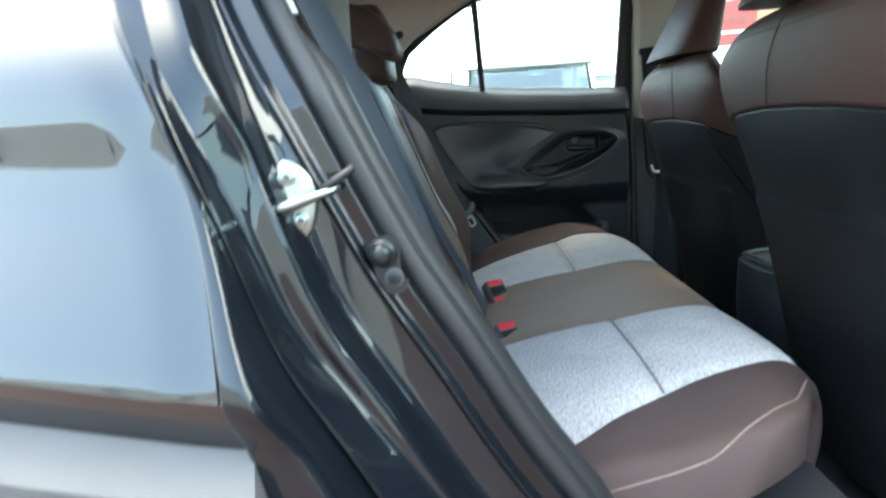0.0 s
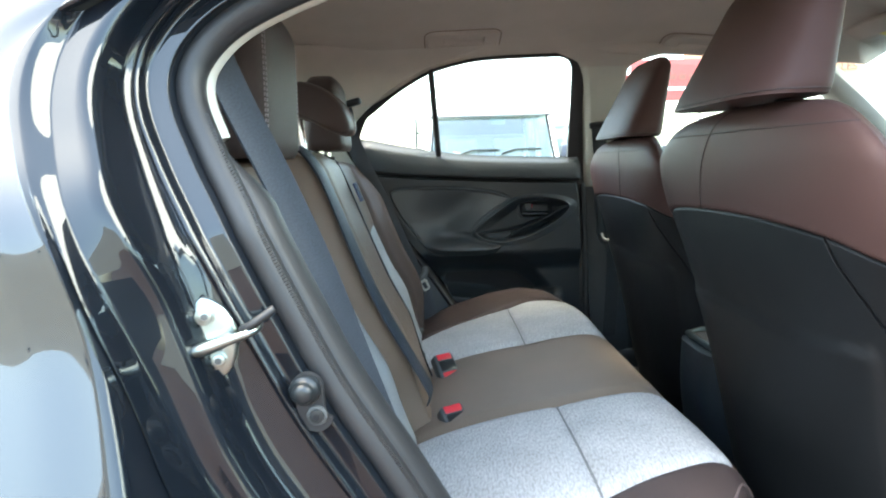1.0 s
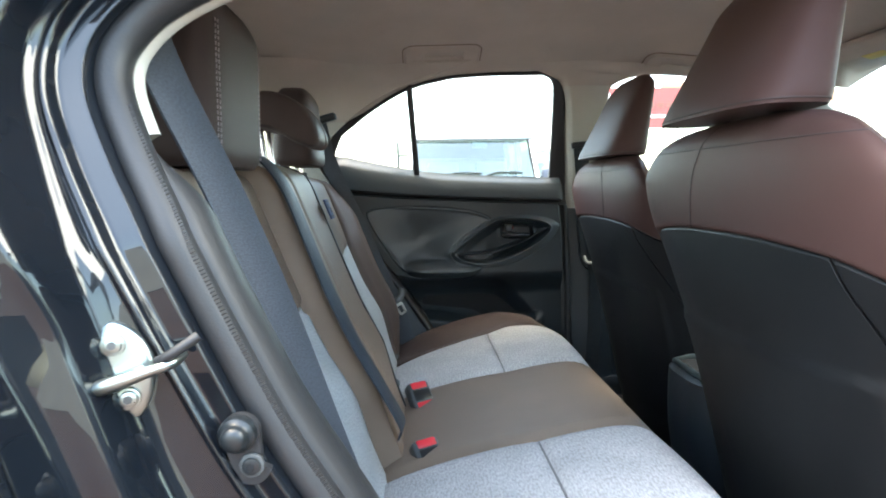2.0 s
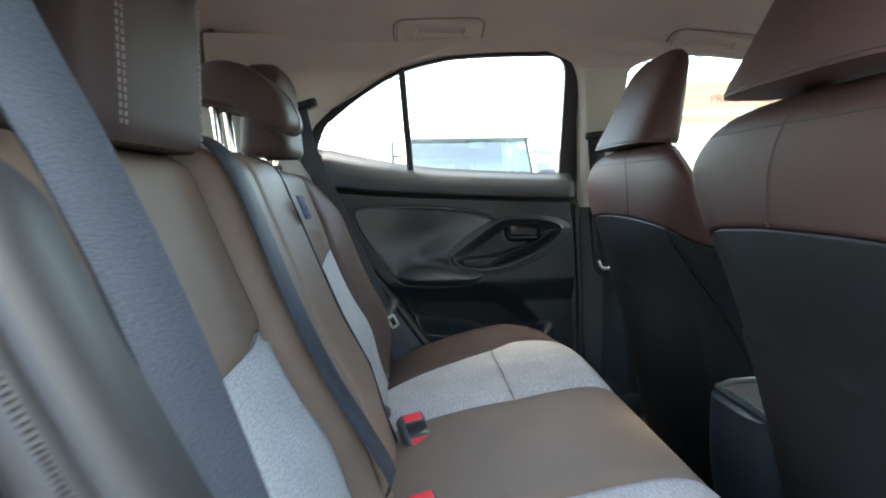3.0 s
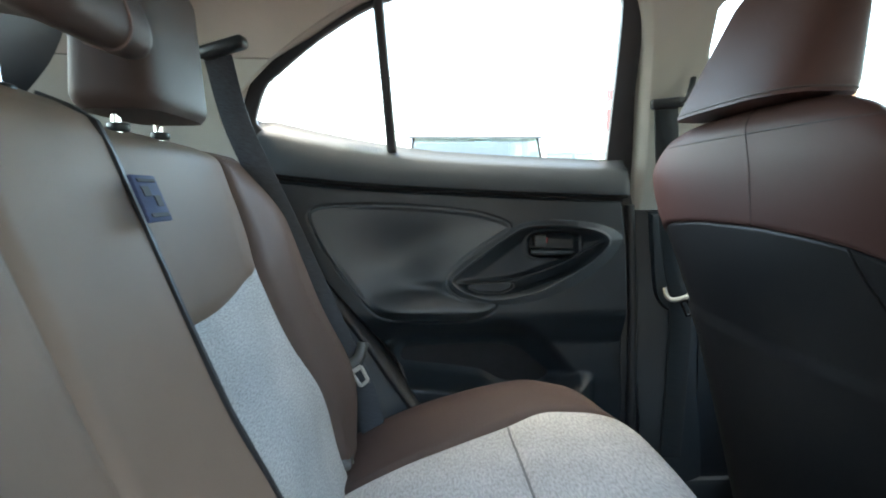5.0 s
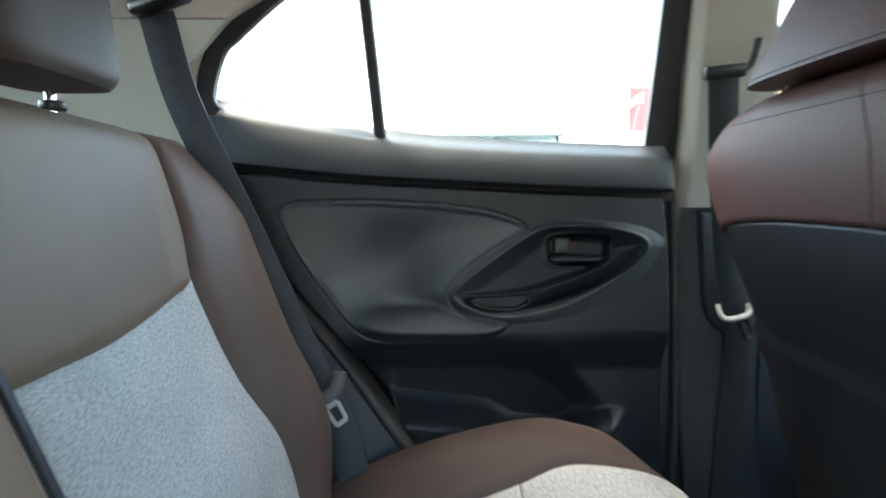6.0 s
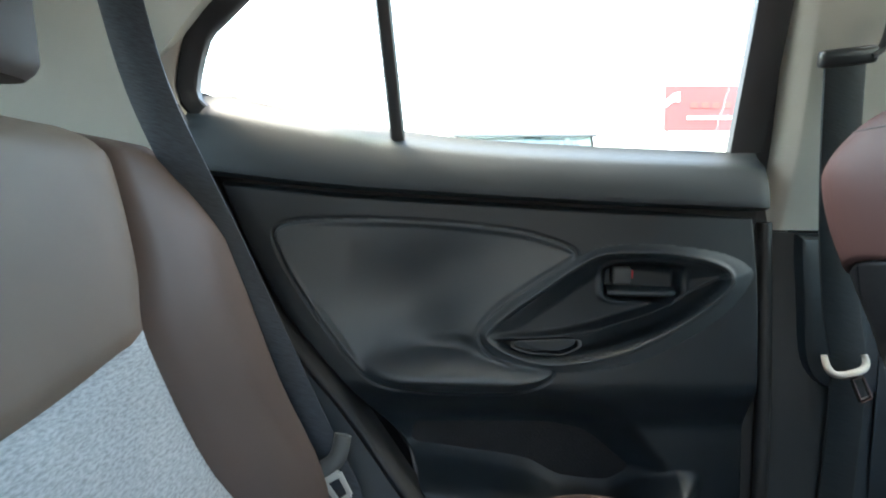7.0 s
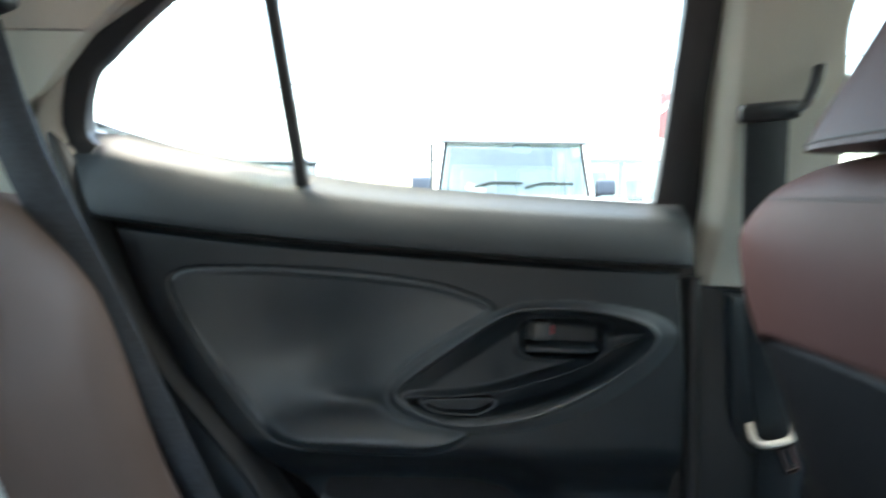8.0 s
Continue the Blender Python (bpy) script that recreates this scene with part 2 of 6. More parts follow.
def ribbon(points, widths, across, thick=0.0014):
    """A strap along points; across(i) gives the half-width direction."""
    bm = bmesh.new()
    pts = [Vector(p) for p in points]
    rows, m = [], len(pts)
    for i, p in enumerate(pts):
        t = (pts[min(i + 1, m - 1)] - pts[max(i - 1, 0)]).normalized()
        a = Vector(across[i] if isinstance(across, list) else across)
        a = (a - t * a.dot(t)).normalized()
        n = t.cross(a)
        w = widths / 2
        rows.append([p - a * w + n * thick, p - a * w * 0.92 + n * thick * 1.6, p + a * w * 0.92 + n * thick * 1.6, p + a * w + n * thick, p + a * w - n * thick, p - a * w - n * thick])
    vs = grid(bm, rows, wrap=True)
    bm.faces.new(vs[0])
    bm.faces.new(vs[-1])
    return bm


def box(size, at=(0, 0, 0), rot=(0, 0, 0), bevel=0.0, bm=None, seg=2):
    out = bm or bmesh.new()
    b = bmesh.new()
    bmesh.ops.create_cube(b, size=1)
    bmesh.ops.scale(b, vec=size, verts=b.verts)
    if bevel:
        bmesh.ops.bevel(b, geom=b.edges[:], offset=bevel, segments=seg, affect="EDGES", profile=0.5)
    bmesh.ops.transform(b, matrix=pose(*at, *rot), verts=b.verts)
    me = bpy.data.meshes.new("tmp")
    b.to_mesh(me)
    b.free()
    out.from_mesh(me)
    bpy.data.meshes.remove(me)
    return out


def disc(radius, height, at, axis, bm=None, n=20, bevel=0.0):
    """A short cylinder with its axis along axis."""
    out = bm or bmesh.new()
    b = bmesh.new()
    bmesh.ops.create_cone(b, cap_ends=True, segments=n, radius1=radius, radius2=radius, depth=height)
    if bevel:
        rim = [e for e in b.edges if abs(e.verts[0].co.z - e.verts[1].co.z) < 1e-6 and len(e.link_faces) == 2]
        bmesh.ops.bevel(b, geom=rim, offset=bevel, segments=2, affect="EDGES", profile=0.5)
    q = Vector((0, 0, 1)).rotation_difference(Vector(axis)).to_matrix().to_4x4()
    bmesh.ops.transform(b, matrix=Matrix.Translation(at) @ q, verts=b.verts)
    me = bpy.data.meshes.new("tmp")
    b.to_mesh(me)
    b.free()
    out.from_mesh(me)
    bpy.data.meshes.remove(me)
    return out


def radial(outline, centre, rings, place):
    """A pad filled from its outline to its centre: place(x, z, r) with r from 1 at the rim to 0."""
    bm = bmesh.new()
    rows = []
    for r in rings:
        rows.append([place(lerp(centre[0], p[0], r), lerp(centre[1], p[1], r), r, p) for p in outline])
    vs = grid(bm, rows, wrap=True)
    c = bm.verts.new(place(centre[0], centre[1], 0, centre))
    for j in range(len(outline)):
        bm.faces.new((vs[-1][j], vs[-1][(j + 1) % len(outline)], c))
    return bm


def plate(outline, place, thick):
    """A flat-ended plate with a polygon outline: place(a, b, d)."""
    bm = bmesh.new()
    f = [bm.verts.new(place(a, b, 0)) for a, b in outline]
    k = [bm.verts.new(place(a, b, thick)) for a, b in outline]
    bm.faces.new(f)
    bm.faces.new(k)
    for i in range(len(f)):
        j = (i + 1) % len(f)
        bm.faces.new((f[i], f[j], k[j], k[i]))
    return bm


# ---------------------------------------------------------------- the car's shell
def win_y(z):
    """Half-width of the glass at height z: the sides lean in towards the roof."""
    return 0.730 - (z - 1.12) * 0.37


BELT = [(-0.60, 1.235), (-0.472, 1.178), (-0.355, 1.149), (-0.207, 1.121), (-0.093, 1.107), (0.058, 1.098), (0.245, 1.090), (0.60, 1.075), (1.5, 1.03)]
GLASS_TOP = [(-0.475, 1.190), (-0.464, 1.213), (-0.400, 1.269), (-0.311, 1.328), (-0.224, 1.371), (-0.140, 1.393), (-0.070, 1.404), (0.070, 1.410), (0.215, 1.411)]


def roof_z(x, y):
    """Underside of the headliner."""
    c = curve([(-1.1, 1.45), (-0.7, 1.480), (-0.3, 1.495), (0.3, 1.505), (0.8, 1.47), (1.2, 1.40)], x)
    return c - lerp(0.035, 0.10, step(-0.85, -0.35, x)) * abs(y / 0.62) ** 3


car = thing("car_body", "black compact car body with open rear door aperture", "car", (0, 0, 0), kind="structure")


def ceiling_sheet():
    def under(u, v):
        x, y = lerp(-0.748, 1.12, u), lerp(-0.61, 0.61, v)
        top = curve([(-1.05, 0.58), (-0.7, 0.58), (-0.5, 0.575), (-0.35, 0.585), (-0.2, 0.60), (0.3, 0.60), (0.9, 0.585), (1.12, 0.55)], x)
        y *= top / 0.61
        return Vector((x, y, roof_z(x, y)))
    return slab(under, lambda u, v: under(u, v) + Vector((0, 0, 0.05)), 48, 30)


tagged(part("ceiling", ceiling_sheet(), HEADLINER), "pale beige cloth headliner under the car roof", "headliner", kind="structure")


# window glass and frame of one side door: s is +1 on the far side
def side_window_outline(x0, x1, n=26):
    top = [(lerp(x0, x1, i / n), curve(GLASS_TOP, lerp(x0, x1, i / n))) for i in range(n + 1)]
    bottom = [(lerp(x1, x0, i / n), curve(BELT, lerp(x1, x0, i / n))) for i in range(n + 1)]
    return top, bottom


def glass_plate(outline, name, parent, mat=None, s=1, inset=0.012):
    ob = part(name, plate(outline, lambda a, b, d: Vector((a, s * (win_y(b) + inset + d), b)), 0.004), mat or GLASS, parent, smooth=False)
    ob.visible_shadow = False
    return ob


rear_door = thing("rear_door", "black plastic rear door trim panel, closed", "car door", (0, 0.74, 0.9), kind="structure")
top, bottom = side_window_outline(-0.474, 0.245)
full = [(-0.478, 1.20), *top[1:], (0.250, 1.39), *bottom[1:]]
glass_plate([(x, z) for x, z in full if x < -0.205] + [(-0.205, 1.119)], "quarter_pane", rear_door)
glass_plate([(-0.205, 1.378)] + [(x, z) for x, z in full if x > -0.205], "window_pane", rear_door)


# upper run of the frame, from the sharp rear corner over the top and down the front
run = [(-0.462, 1.150), (-0.473, 1.172), *top[1:-2], (0.204, 1.4085), (0.221, 1.4000), (0.232, 1.383), (0.2365, 1.355), (0.241, 1.25), (0.246, 1.09)]
run = [(p.x, p.y) for p in smooth_path([(x, z, 0) for x, z in run], 3)]


def frame_run(run, w0, w1, d0, d1, name, mat, parent, s=1, label=""):
    """A strip along an open run, from offset w0 to w1 outwards, d in depth."""
    bm = bmesh.new()
    m = len(run)
    rows = [[] for _ in range(6)]
    for i, (x, z) in enumerate(run):
        (ax, az), (bx, bz) = run[max(i - 1, 0)], run[min(i + 1, m - 1)]
        L = math.hypot(bx - ax, bz - az)
        nx, nz = -(bz - az) / L, (bx - ax) / L
        f0 = w0(i / (m - 1)) if callable(w0) else w0
        f1 = w1(i / (m - 1)) if callable(w1) else w1
        for k, (w, d) in enumerate(((0, 0.016), (0, 0.002), (0.1, 0), (0.9, 0), (1, 0.002), (1, 0.03))):
            f = lerp(f0, f1, w)
            px, pz = x + nx * f, z + nz * f
            rows[k].append(Vector((px, s * (win_y(pz) + lerp(d0, d1, w) + d), pz)))
    grid(bm, rows)
    return part(name, bm, mat, parent, label)


frame_run(run, -0.003, lambda t: 0.005 + 0.031 * step(0.76, 0.88, t) + 0.016 * step(0.20, 0.06, t), 0.006, 0.0, "window_frame", RUBBER, rear_door)
frame_run(run[:int(len(run) * 0.80)], lambda t: 0.0065 + 0.016 * step(0.25, 0.075, t), lambda t: 0.030 + 0.016 * step(0.25, 0.075, t), -0.002, -0.008, "frame_trim", HEADLINER, rear_door)
# added box behind the rear corner, only there to block leaking light
part("corner_light_block", box((0.12, 0.012, 0.17), (-0.537, win_y(1.17) + 0.034, 1.160), bevel=0.003), RUBBER, rear_door)
part("window_bar", tube([(-0.223, win_y(1.385) + 0.004, 1.392), (-0.204, win_y(1.115) + 0.004, 1.108)], 0.010, 8, flat=0.7, up=(0, 1, 0)), RUBBER, rear_door)

# door card: shoulder above the slot, then one pressed panel with its pads, bowl and pocket
SLOT = [(-0.55, 1.068), (-0.452, 1.058), (-0.284, 1.041), (-0.093, 1.029), (0.096, 1.019), (0.300, 1.011)]
REAR_EDGE = [(0.40, -0.03), (0.50, -0.10), (0.622, -0.185), (0.737, -0.262), (0.889, -0.382), (1.06, -0.458), (1.181, -0.502), (1.25, -0.53)]
FRONT_EDGE = [(0.36, 0.306), (0.70, 0.300), (0.84, 0.296), (0.92, 0.291), (1.013, 0.279), (1.10, 0.270)]


def shoulder(u, v):
    x = lerp(-0.50, 0.280, u)
    lo, hi = curve(SLOT, x) + 0.002, curve(BELT, x) + 0.002 - 0.010 * step(-0.43, -0.475, x)
    z = lerp(lo, hi, v)
    x = max(x, curve(REAR_EDGE, z)) if u < 0.3 else x
    w = v
    y = 0.706 + 0.026 * w + 0.018 * step(0.70, 1.0, w) - 0.006 * math.sin(3.14 * min(1, w * 1.2)) + 0.012 * step(0.06, 0.0, w) + 0.005 * step(0.985, 1.0, u)
    return Vector((x, y, z))


part("upper_trim", slab(shoulder, lambda u, v: shoulder(u, v) + Vector((0, 0.06, -0.004)), 90, 20), DOOR_TOP, rear_door)
# black strip added behind the slot: blocks leaking light, stands for the slot's shade
part("slot_light_block", slab(lambda u, v: Vector((lerp(-0.47, 0.276, u), 0.737, curve(SLOT, lerp(-0.47, 0.276, u)) + lerp(-0.016, 0.016, v))), lambda u, v: Vector((lerp(-0.47, 0.276, u), 0.75, curve(SLOT, lerp(-0.47, 0.276, u)) + lerp(-0.016, 0.016, v))), 30, 2), CARPET, rear_door)
INLAY = smooth_path([(-0.375, 0.972, 0), (-0.360, 0.995, 0), (-0.300, 1.001, 0), (-0.190, 1.0, 0), (-0.085, 0.992, 0), (-0.010, 0.979, 0), (0.040, 0.953, 0), (-0.015, 0.913, 0), (-0.070, 0.872, 0), (-0.092, 0.838, 0),
                     (-0.072, 0.812, 0), (-0.020, 0.798, 0), (0.010, 0.791, 0), (-0.008, 0.771, 0), (-0.050, 0.757, 0), (-0.130, 0.756, 0), (-0.210, 0.762, 0), (-0.252, 0.782, 0), (-0.297, 0.838, 0), (-0.347, 0.912, 0)], 6, closed=True)
POD = smooth_path([(-0.091, 0.838, 0), (-0.075, 0.868, 0), (-0.015, 0.914, 0), (0.045, 0.954, 0), (0.090, 0.967, 0), (0.165, 0.967, 0), (0.235, 0.956, 0), (0.271, 0.938, 0), (0.275, 0.919, 0), (0.244, 0.877, 0),
                   (0.185, 0.835, 0), (0.110, 0.803, 0), (0.020, 0.791, 0), (-0.055, 0.806, 0)], 7, closed=True)
BOWL = smooth_path([(-0.082, 0.838, 0), (-0.066, 0.862, 0), (-0.010, 0.905, 0), (0.055, 0.948, 0), (0.095, 0.957, 0), (0.160, 0.956, 0), (0.220, 0.944, 0), (0.245, 0.929, 0), (0.241, 0.909, 0), (0.208, 0.879, 0),
                    (0.156, 0.846, 0), (0.090, 0.817, 0), (0.010, 0.803, 0), (-0.048, 0.815, 0)], 7, closed=True)
PULL = [(-0.085, 0.838), (-0.006, 0.840), (0.055, 0.848), (0.108, 0.863), (0.145, 0.876), (0.178, 0.892), (0.25, 0.93)]
LEDGE = [(-0.22, 0.634), (-0.12, 0.622), (-0.02, 0.607), (0.04, 0.580), (0.10, 0.575), (0.15, 0.600), (0.20, 0.620)]
HOLLOW = [(-0.30, 0.750), (0.0, 0.757), (0.06, 0.748), (0.12, 0.705), (0.17, 0.650), (0.20, 0.615), (0.32, 0.50)]


def many(table, xs):
    return np.interp(xs, np.linspace(-0.7, 0.7, 701), [curve(table, x) for x in np.linspace(-0.7, 0.7, 701)])


def ease(a, b, x):
    t = np.clip((x - a) / (b - a), 0, 1)
    return t * t * (3 - 2 * t)


def depth_in(px, pz, ring):
    """Distance to a closed outline, positive inside it."""
    best, odd = np.full(px.shape, 9.0), np.zeros(px.shape, bool)
    for i in range(len(ring)):
        a, b = ring[i - 1], ring[i]
        dx, dz = b.x - a.x, b.y - a.y
        t = np.clip(((px - a.x) * dx + (pz - a.y) * dz) / (dx * dx + dz * dz + 1e-12), 0, 1)
        best = np.minimum(best, np.hypot(px - a.x - dx * t, pz - a.y - dz * t))
        if a.y != b.y:
            odd ^= ((a.y > pz) != (b.y > pz)) & (px < dx * (pz - a.y) / dz + a.x)
    return np.where(odd, best, -best)


def press_door(nu, nv):
    """The pressed panel: its places row by row, and the distances that split it into parts."""
    v, u = np.meshgrid(np.linspace(0, 1, nv), np.linspace(0, 1, nu), indexing="ij")
    zs = np.linspace(0.30, 1.2, 400)
    left = lambda z: np.interp(z, zs, [curve(REAR_EDGE, a) for a in zs])
    right = lambda z: np.interp(z, zs, [curve(FRONT_EDGE, a) for a in zs])
    z = 0.36 + v * 0.65
    for _ in range(2):
        x = left(z) + u * (right(z) - left(z))
        z = 0.36 + v * (many(SLOT, x) - 0.003 - 0.36)
    x = left(z) + u * (right(z) - left(z))
    si, sp, sb = depth_in(x, z, INLAY), depth_in(x, z, POD), depth_in(x, z, BOWL)
    y = 0.728 + 0.008 * ease(0.1, 0.3, x) + 0.010 * ease(0.990, 1.0, v) + 0.018 * ease(0.016, 0.0, u) + 0.022 * ease(0.985, 1.0, u)
    y += 0.040 * ease(0.778, 0.69, z)
    ledge, hollow = many(LEDGE, x), many(HOLLOW, x)
    y += 0.040 * ease(-0.018, 0.032, z - ledge) * ease(-0.015, 0.085, hollow - z) * ease(-0.26, -0.18, x)
    y -= 0.040 * ease(0.012, -0.020, z - ledge) * ease(0.24, 0.19, x)
    # soft pad: dished, with the armrest rolling out along its foot
    inside = si > 0
    dish = 0.040 * ease(-0.372, -0.120, x) * ease(0.784, 0.880, z) * ease(1.010, 0.880, z) * ease(-0.010, 0.130, -sp) * ease(0.0, 0.012, si)
    dish += 0.005 * ease(-0.37, -0.24, x) * ease(0.76, 0.84, z) * ease(0.0, 0.010, si)
    arm = 0.020 * np.exp(-((z - 0.783) / 0.020) ** 2) * ease(-0.30, -0.19, x) * ease(0.0, 0.024, si)
    nook = 0.008 * np.exp(-((z - 0.824) / 0.014) ** 2) * ease(-0.235, -0.140, x) * ease(-0.06, -0.11, x)
    y += np.where(inside, dish - arm + nook * ease(0.0, 0.03, si) - 0.003 * ease(0.0, 0.006, si), 0)
    y += 0.0030 * np.exp(-(si / 0.0019) ** 2) * ease(0.002, -0.002, sp)
    # handle pod: a bezel rising to its inner edge, then the bowl
    band = np.clip(sp / np.maximum(sp - sb, 1e-6), 0, 1)
    rise = (0.0038 * np.sin(1.5708 * band) + 0.0030 * np.exp(-(sb / 0.0030) ** 2)) * ease(0.0, 0.002, sp)
    inb = ease(0.0, 0.006, sb)
    y -= np.where(sp > 0, rise * (1 - inb * 0.6), 0)
    deep = (0.008 + 0.014 * ease(-0.05, 0.10, x)) * ease(0.0, 0.034, sb) + 0.006 * ease(0.0, 0.012, sb) * ease(0.02, 0.12, x)
    pull = many(PULL, x)
    off = z - pull
    reach = ease(-0.084, -0.060, x) * ease(0.195, 0.165, x)
    trough = 0.014 * ease(0.004, 0.0, np.abs(off + 0.016) - 0.010) * ease(0.0, 0.008, sb) * ease(-0.075, -0.05, x)
    deep = deep + trough
    deep = deep * (1 - 0.80 * np.exp(-(off / 0.0042) ** 2) * reach) - 0.0015 * np.exp(-(off / 0.0035) ** 2) * reach
    y += np.where(sb > 0, deep, 0)
    well = (1 - ((np.abs(x - 0.134) / 0.056) ** 4 + (np.abs(z - 0.914) / 0.0275) ** 4) ** 0.25) * 0.0275
    y += np.where(sb > 0, 0.020 * ease(0.0, 0.004, well) - 0.0032 * np.exp(-((well + 0.002) / 0.0018) ** 2), 0)
    return x, y, z, si, sp, sb


def field_part(name, fields, keep, material, parent, label=""):
    """Links the kept faces of a pressed sheet as one mesh, shaded by the whole sheet's slope."""
    x, y, z = fields
    nv, nu = x.shape
    p = np.stack([x, y, z], -1)
    du, dv = np.gradient(p, axis=1), np.gradient(p, axis=0)
    n = np.cross(du, dv)
    n /= np.maximum(np.linalg.norm(n, axis=-1, keepdims=True), 1e-12)
    n[n[..., 1] > 0] *= -1
    ids = np.arange(nv * nu).reshape(nv, nu)
    quads = np.stack([ids[:-1, :-1], ids[:-1, 1:], ids[1:, 1:], ids[1:, :-1]], -1)[keep]
    used, inv = np.unique(quads, return_inverse=True)
    me = bpy.data.meshes.new(name)
    me.from_pydata(p.reshape(-1, 3)[used].tolist(), [], inv.reshape(-1, 4).tolist())
    me.materials.append(material)
    for q in me.polygons:
        q.use_smooth = True
    me.normals_split_custom_set_from_vertices(n.reshape(-1, 3)[used].tolist())
    ob = new(name, me)
    ob.parent = parent
    ob.matrix_parent_inverse = Matrix.Translation(-parent.location)
    if label:
        ob["label"] = label
    return ob


px_, py_, pz_, si_, sp_, sb_ = press_door(360, 290)
mid_ = lambda a: (a[:-1, :-1] + a[1:, 1:]) / 2
pad_, pod_, bowl_ = mid_(si_) > 0, mid_(sp_) > 0, mid_(sb_) > 0.004
field_part("door_card", (px_, py_, pz_), ~pad_ & ~pod_, DOOR_DARK, rear_door)
field_part("door_inlay", (px_, py_, pz_), pad_ & ~pod_, DOOR_PAD, rear_door, "soft black vinyl armrest inlay")
field_part("handle_bezel", (px_, py_, pz_), pod_ & ~bowl_, DOOR_PAD, rear_door, "raised black door handle bezel")
field_part("handle_bowl", (px_, py_, pz_), bowl_, DOOR_DARK, rear_door)
part("door_shell", slab(lambda u, v: Vector((lerp(curve(REAR_EDGE, lerp(0.36, 1.0, v)), 0.29, u), 0.805, lerp(0.36, 1.0, v))), lambda u, v: Vector((lerp(curve(REAR_EDGE, lerp(0.36, 1.0, v)), 0.29, u), 0.83, lerp(0.36, 1.0, v))), 12, 12), CARPET, rear_door)


def insert_rim(t):
    """Outline of the tray insert in the pull, from t = 0 round to 1."""
    a = 6.28318 * t
    c, s_ = math.cos(a), math.sin(a)
    x = -0.001 + 0.0475 * math.copysign(abs(c) ** 0.45, c)
    top, low = curve([(-0.05, 0.8335), (0.05, 0.8385)], x), curve([(-0.05, 0.8245), (-0.02, 0.8165), (0.015, 0.8150), (0.05, 0.8255)], x)
    return x, lerp(low, top, 0.5 + 0.5 * math.copysign(abs(s_) ** 0.45, s_))


rim = [insert_rim(i / 48) for i in range(48)]
part("pull_insert", radial(rim, (0.0, 0.826), [1.0, 0.93, 0.9, 0.6, 0.3], lambda x, z, r, p: Vector((x, 0.7310 if r > 0.92 else 0.7450, z))), DOOR_DARK, rear_door, "satin black insert")
part("insert_edge", tube([(x, 0.7305, z) for x, z in rim], 0.0012, 6, closed=True), DOOR_PAD, rear_door)


def lever(u, v):
    x = lerp(0.086, 0.181, u)
    return Vector((x, 0.7475 + 0.010 * abs(2 * v - 1) ** 2.5 + 0.008 * step(0.86, 1.0, u) + 0.004 * step(0.1, 0.0, u), lerp(0.8915, lerp(0.9065, 0.9035, u), v)))


part("door_handle", slab(lever, lambda u, v: lever(u, v) * Vector((1, 0, 1)) + Vector((0, 0.785, 0)), 30, 12), DOOR_PAD, rear_door, "dark door release lever")
part("lock_knob", box((0.026, 0.022, 0.026), (0.1055, 0.760, 0.9225), bevel=0.005, seg=3), BUCKLE, rear_door)
part("lock_mark", box((0.0022, 0.005, 0.012), (0.1195, 0.7525, 0.9245), bevel=0.0008), RED, rear_door)

# body side behind the door: inner sill, C-pillar trim, B-pillar trim
def strip_y(edge_a, edge_b, ya, yb, z0, z1, name, mat, parent, label="", n=30, bulge=0.0, thick=0.05, m=10):
    def f(u, v):
        z = lerp(z0, z1, v)
        return Vector((lerp(edge_a(z), edge_b(z), u), lerp(ya(z), yb(z), u) - bulge * math.sin(3.1416 * u), z))
    return part(name, slab(f, lambda u, v: f(u, v) + Vector((0, thick, 0)), m, n), mat, parent, label)


side = thing("side_trim", "cream and black plastic pillar trim along the cabin side", "pillar trim", (0, 0.75, 0.9), kind="structure")
# lower quarter trim between the bench and the door's rear edge
strip_y(lambda z: curve(REAR_EDGE, z) - 0.30, lambda z: curve(REAR_EDGE, z) - 0.012, lambda z: 0.66, lambda z: 0.722, 0.36, 1.075, "quarter_trim", DOOR_DARK, side, bulge=0.01)
strip_y(lambda z: curve(REAR_EDGE, z) - 0.022, lambda z: curve(REAR_EDGE, z) + 0.004, lambda z: 0.712, lambda z: 0.728, 0.36, 1.20, "door_weatherstrip", RUBBER, side, bulge=0.012, thick=0.03)


TAIL_EDGE = [(1.02, -1.05), (1.10, -0.985), (1.188, -0.885), (1.267, -0.795), (1.34, -0.745), (1.40, -0.715), (1.44, -0.70)]


def tail_panel(k):
    """Black panel between the cream trim and the rear window, on side k."""
    def f(u, v):
        z = lerp(1.02, 1.465, v)
        rear = curve([(1.02, -1.20), (1.08, -1.15), (1.24, -0.990), (1.292, -0.936), (1.331, -0.885), (1.38, -0.872), (1.47, -0.862)], z)
        return Vector((lerp(rear, curve(TAIL_EDGE, z) + 0.02, u), k * (lerp(0.615, win_y(z) - 0.039, u) - 0.055 * step(1.36, 1.44, z) * u), z))
    return slab(f, lambda u, v: f(u, v) + Vector((0, k * 0.05, 0)), 10, 24)


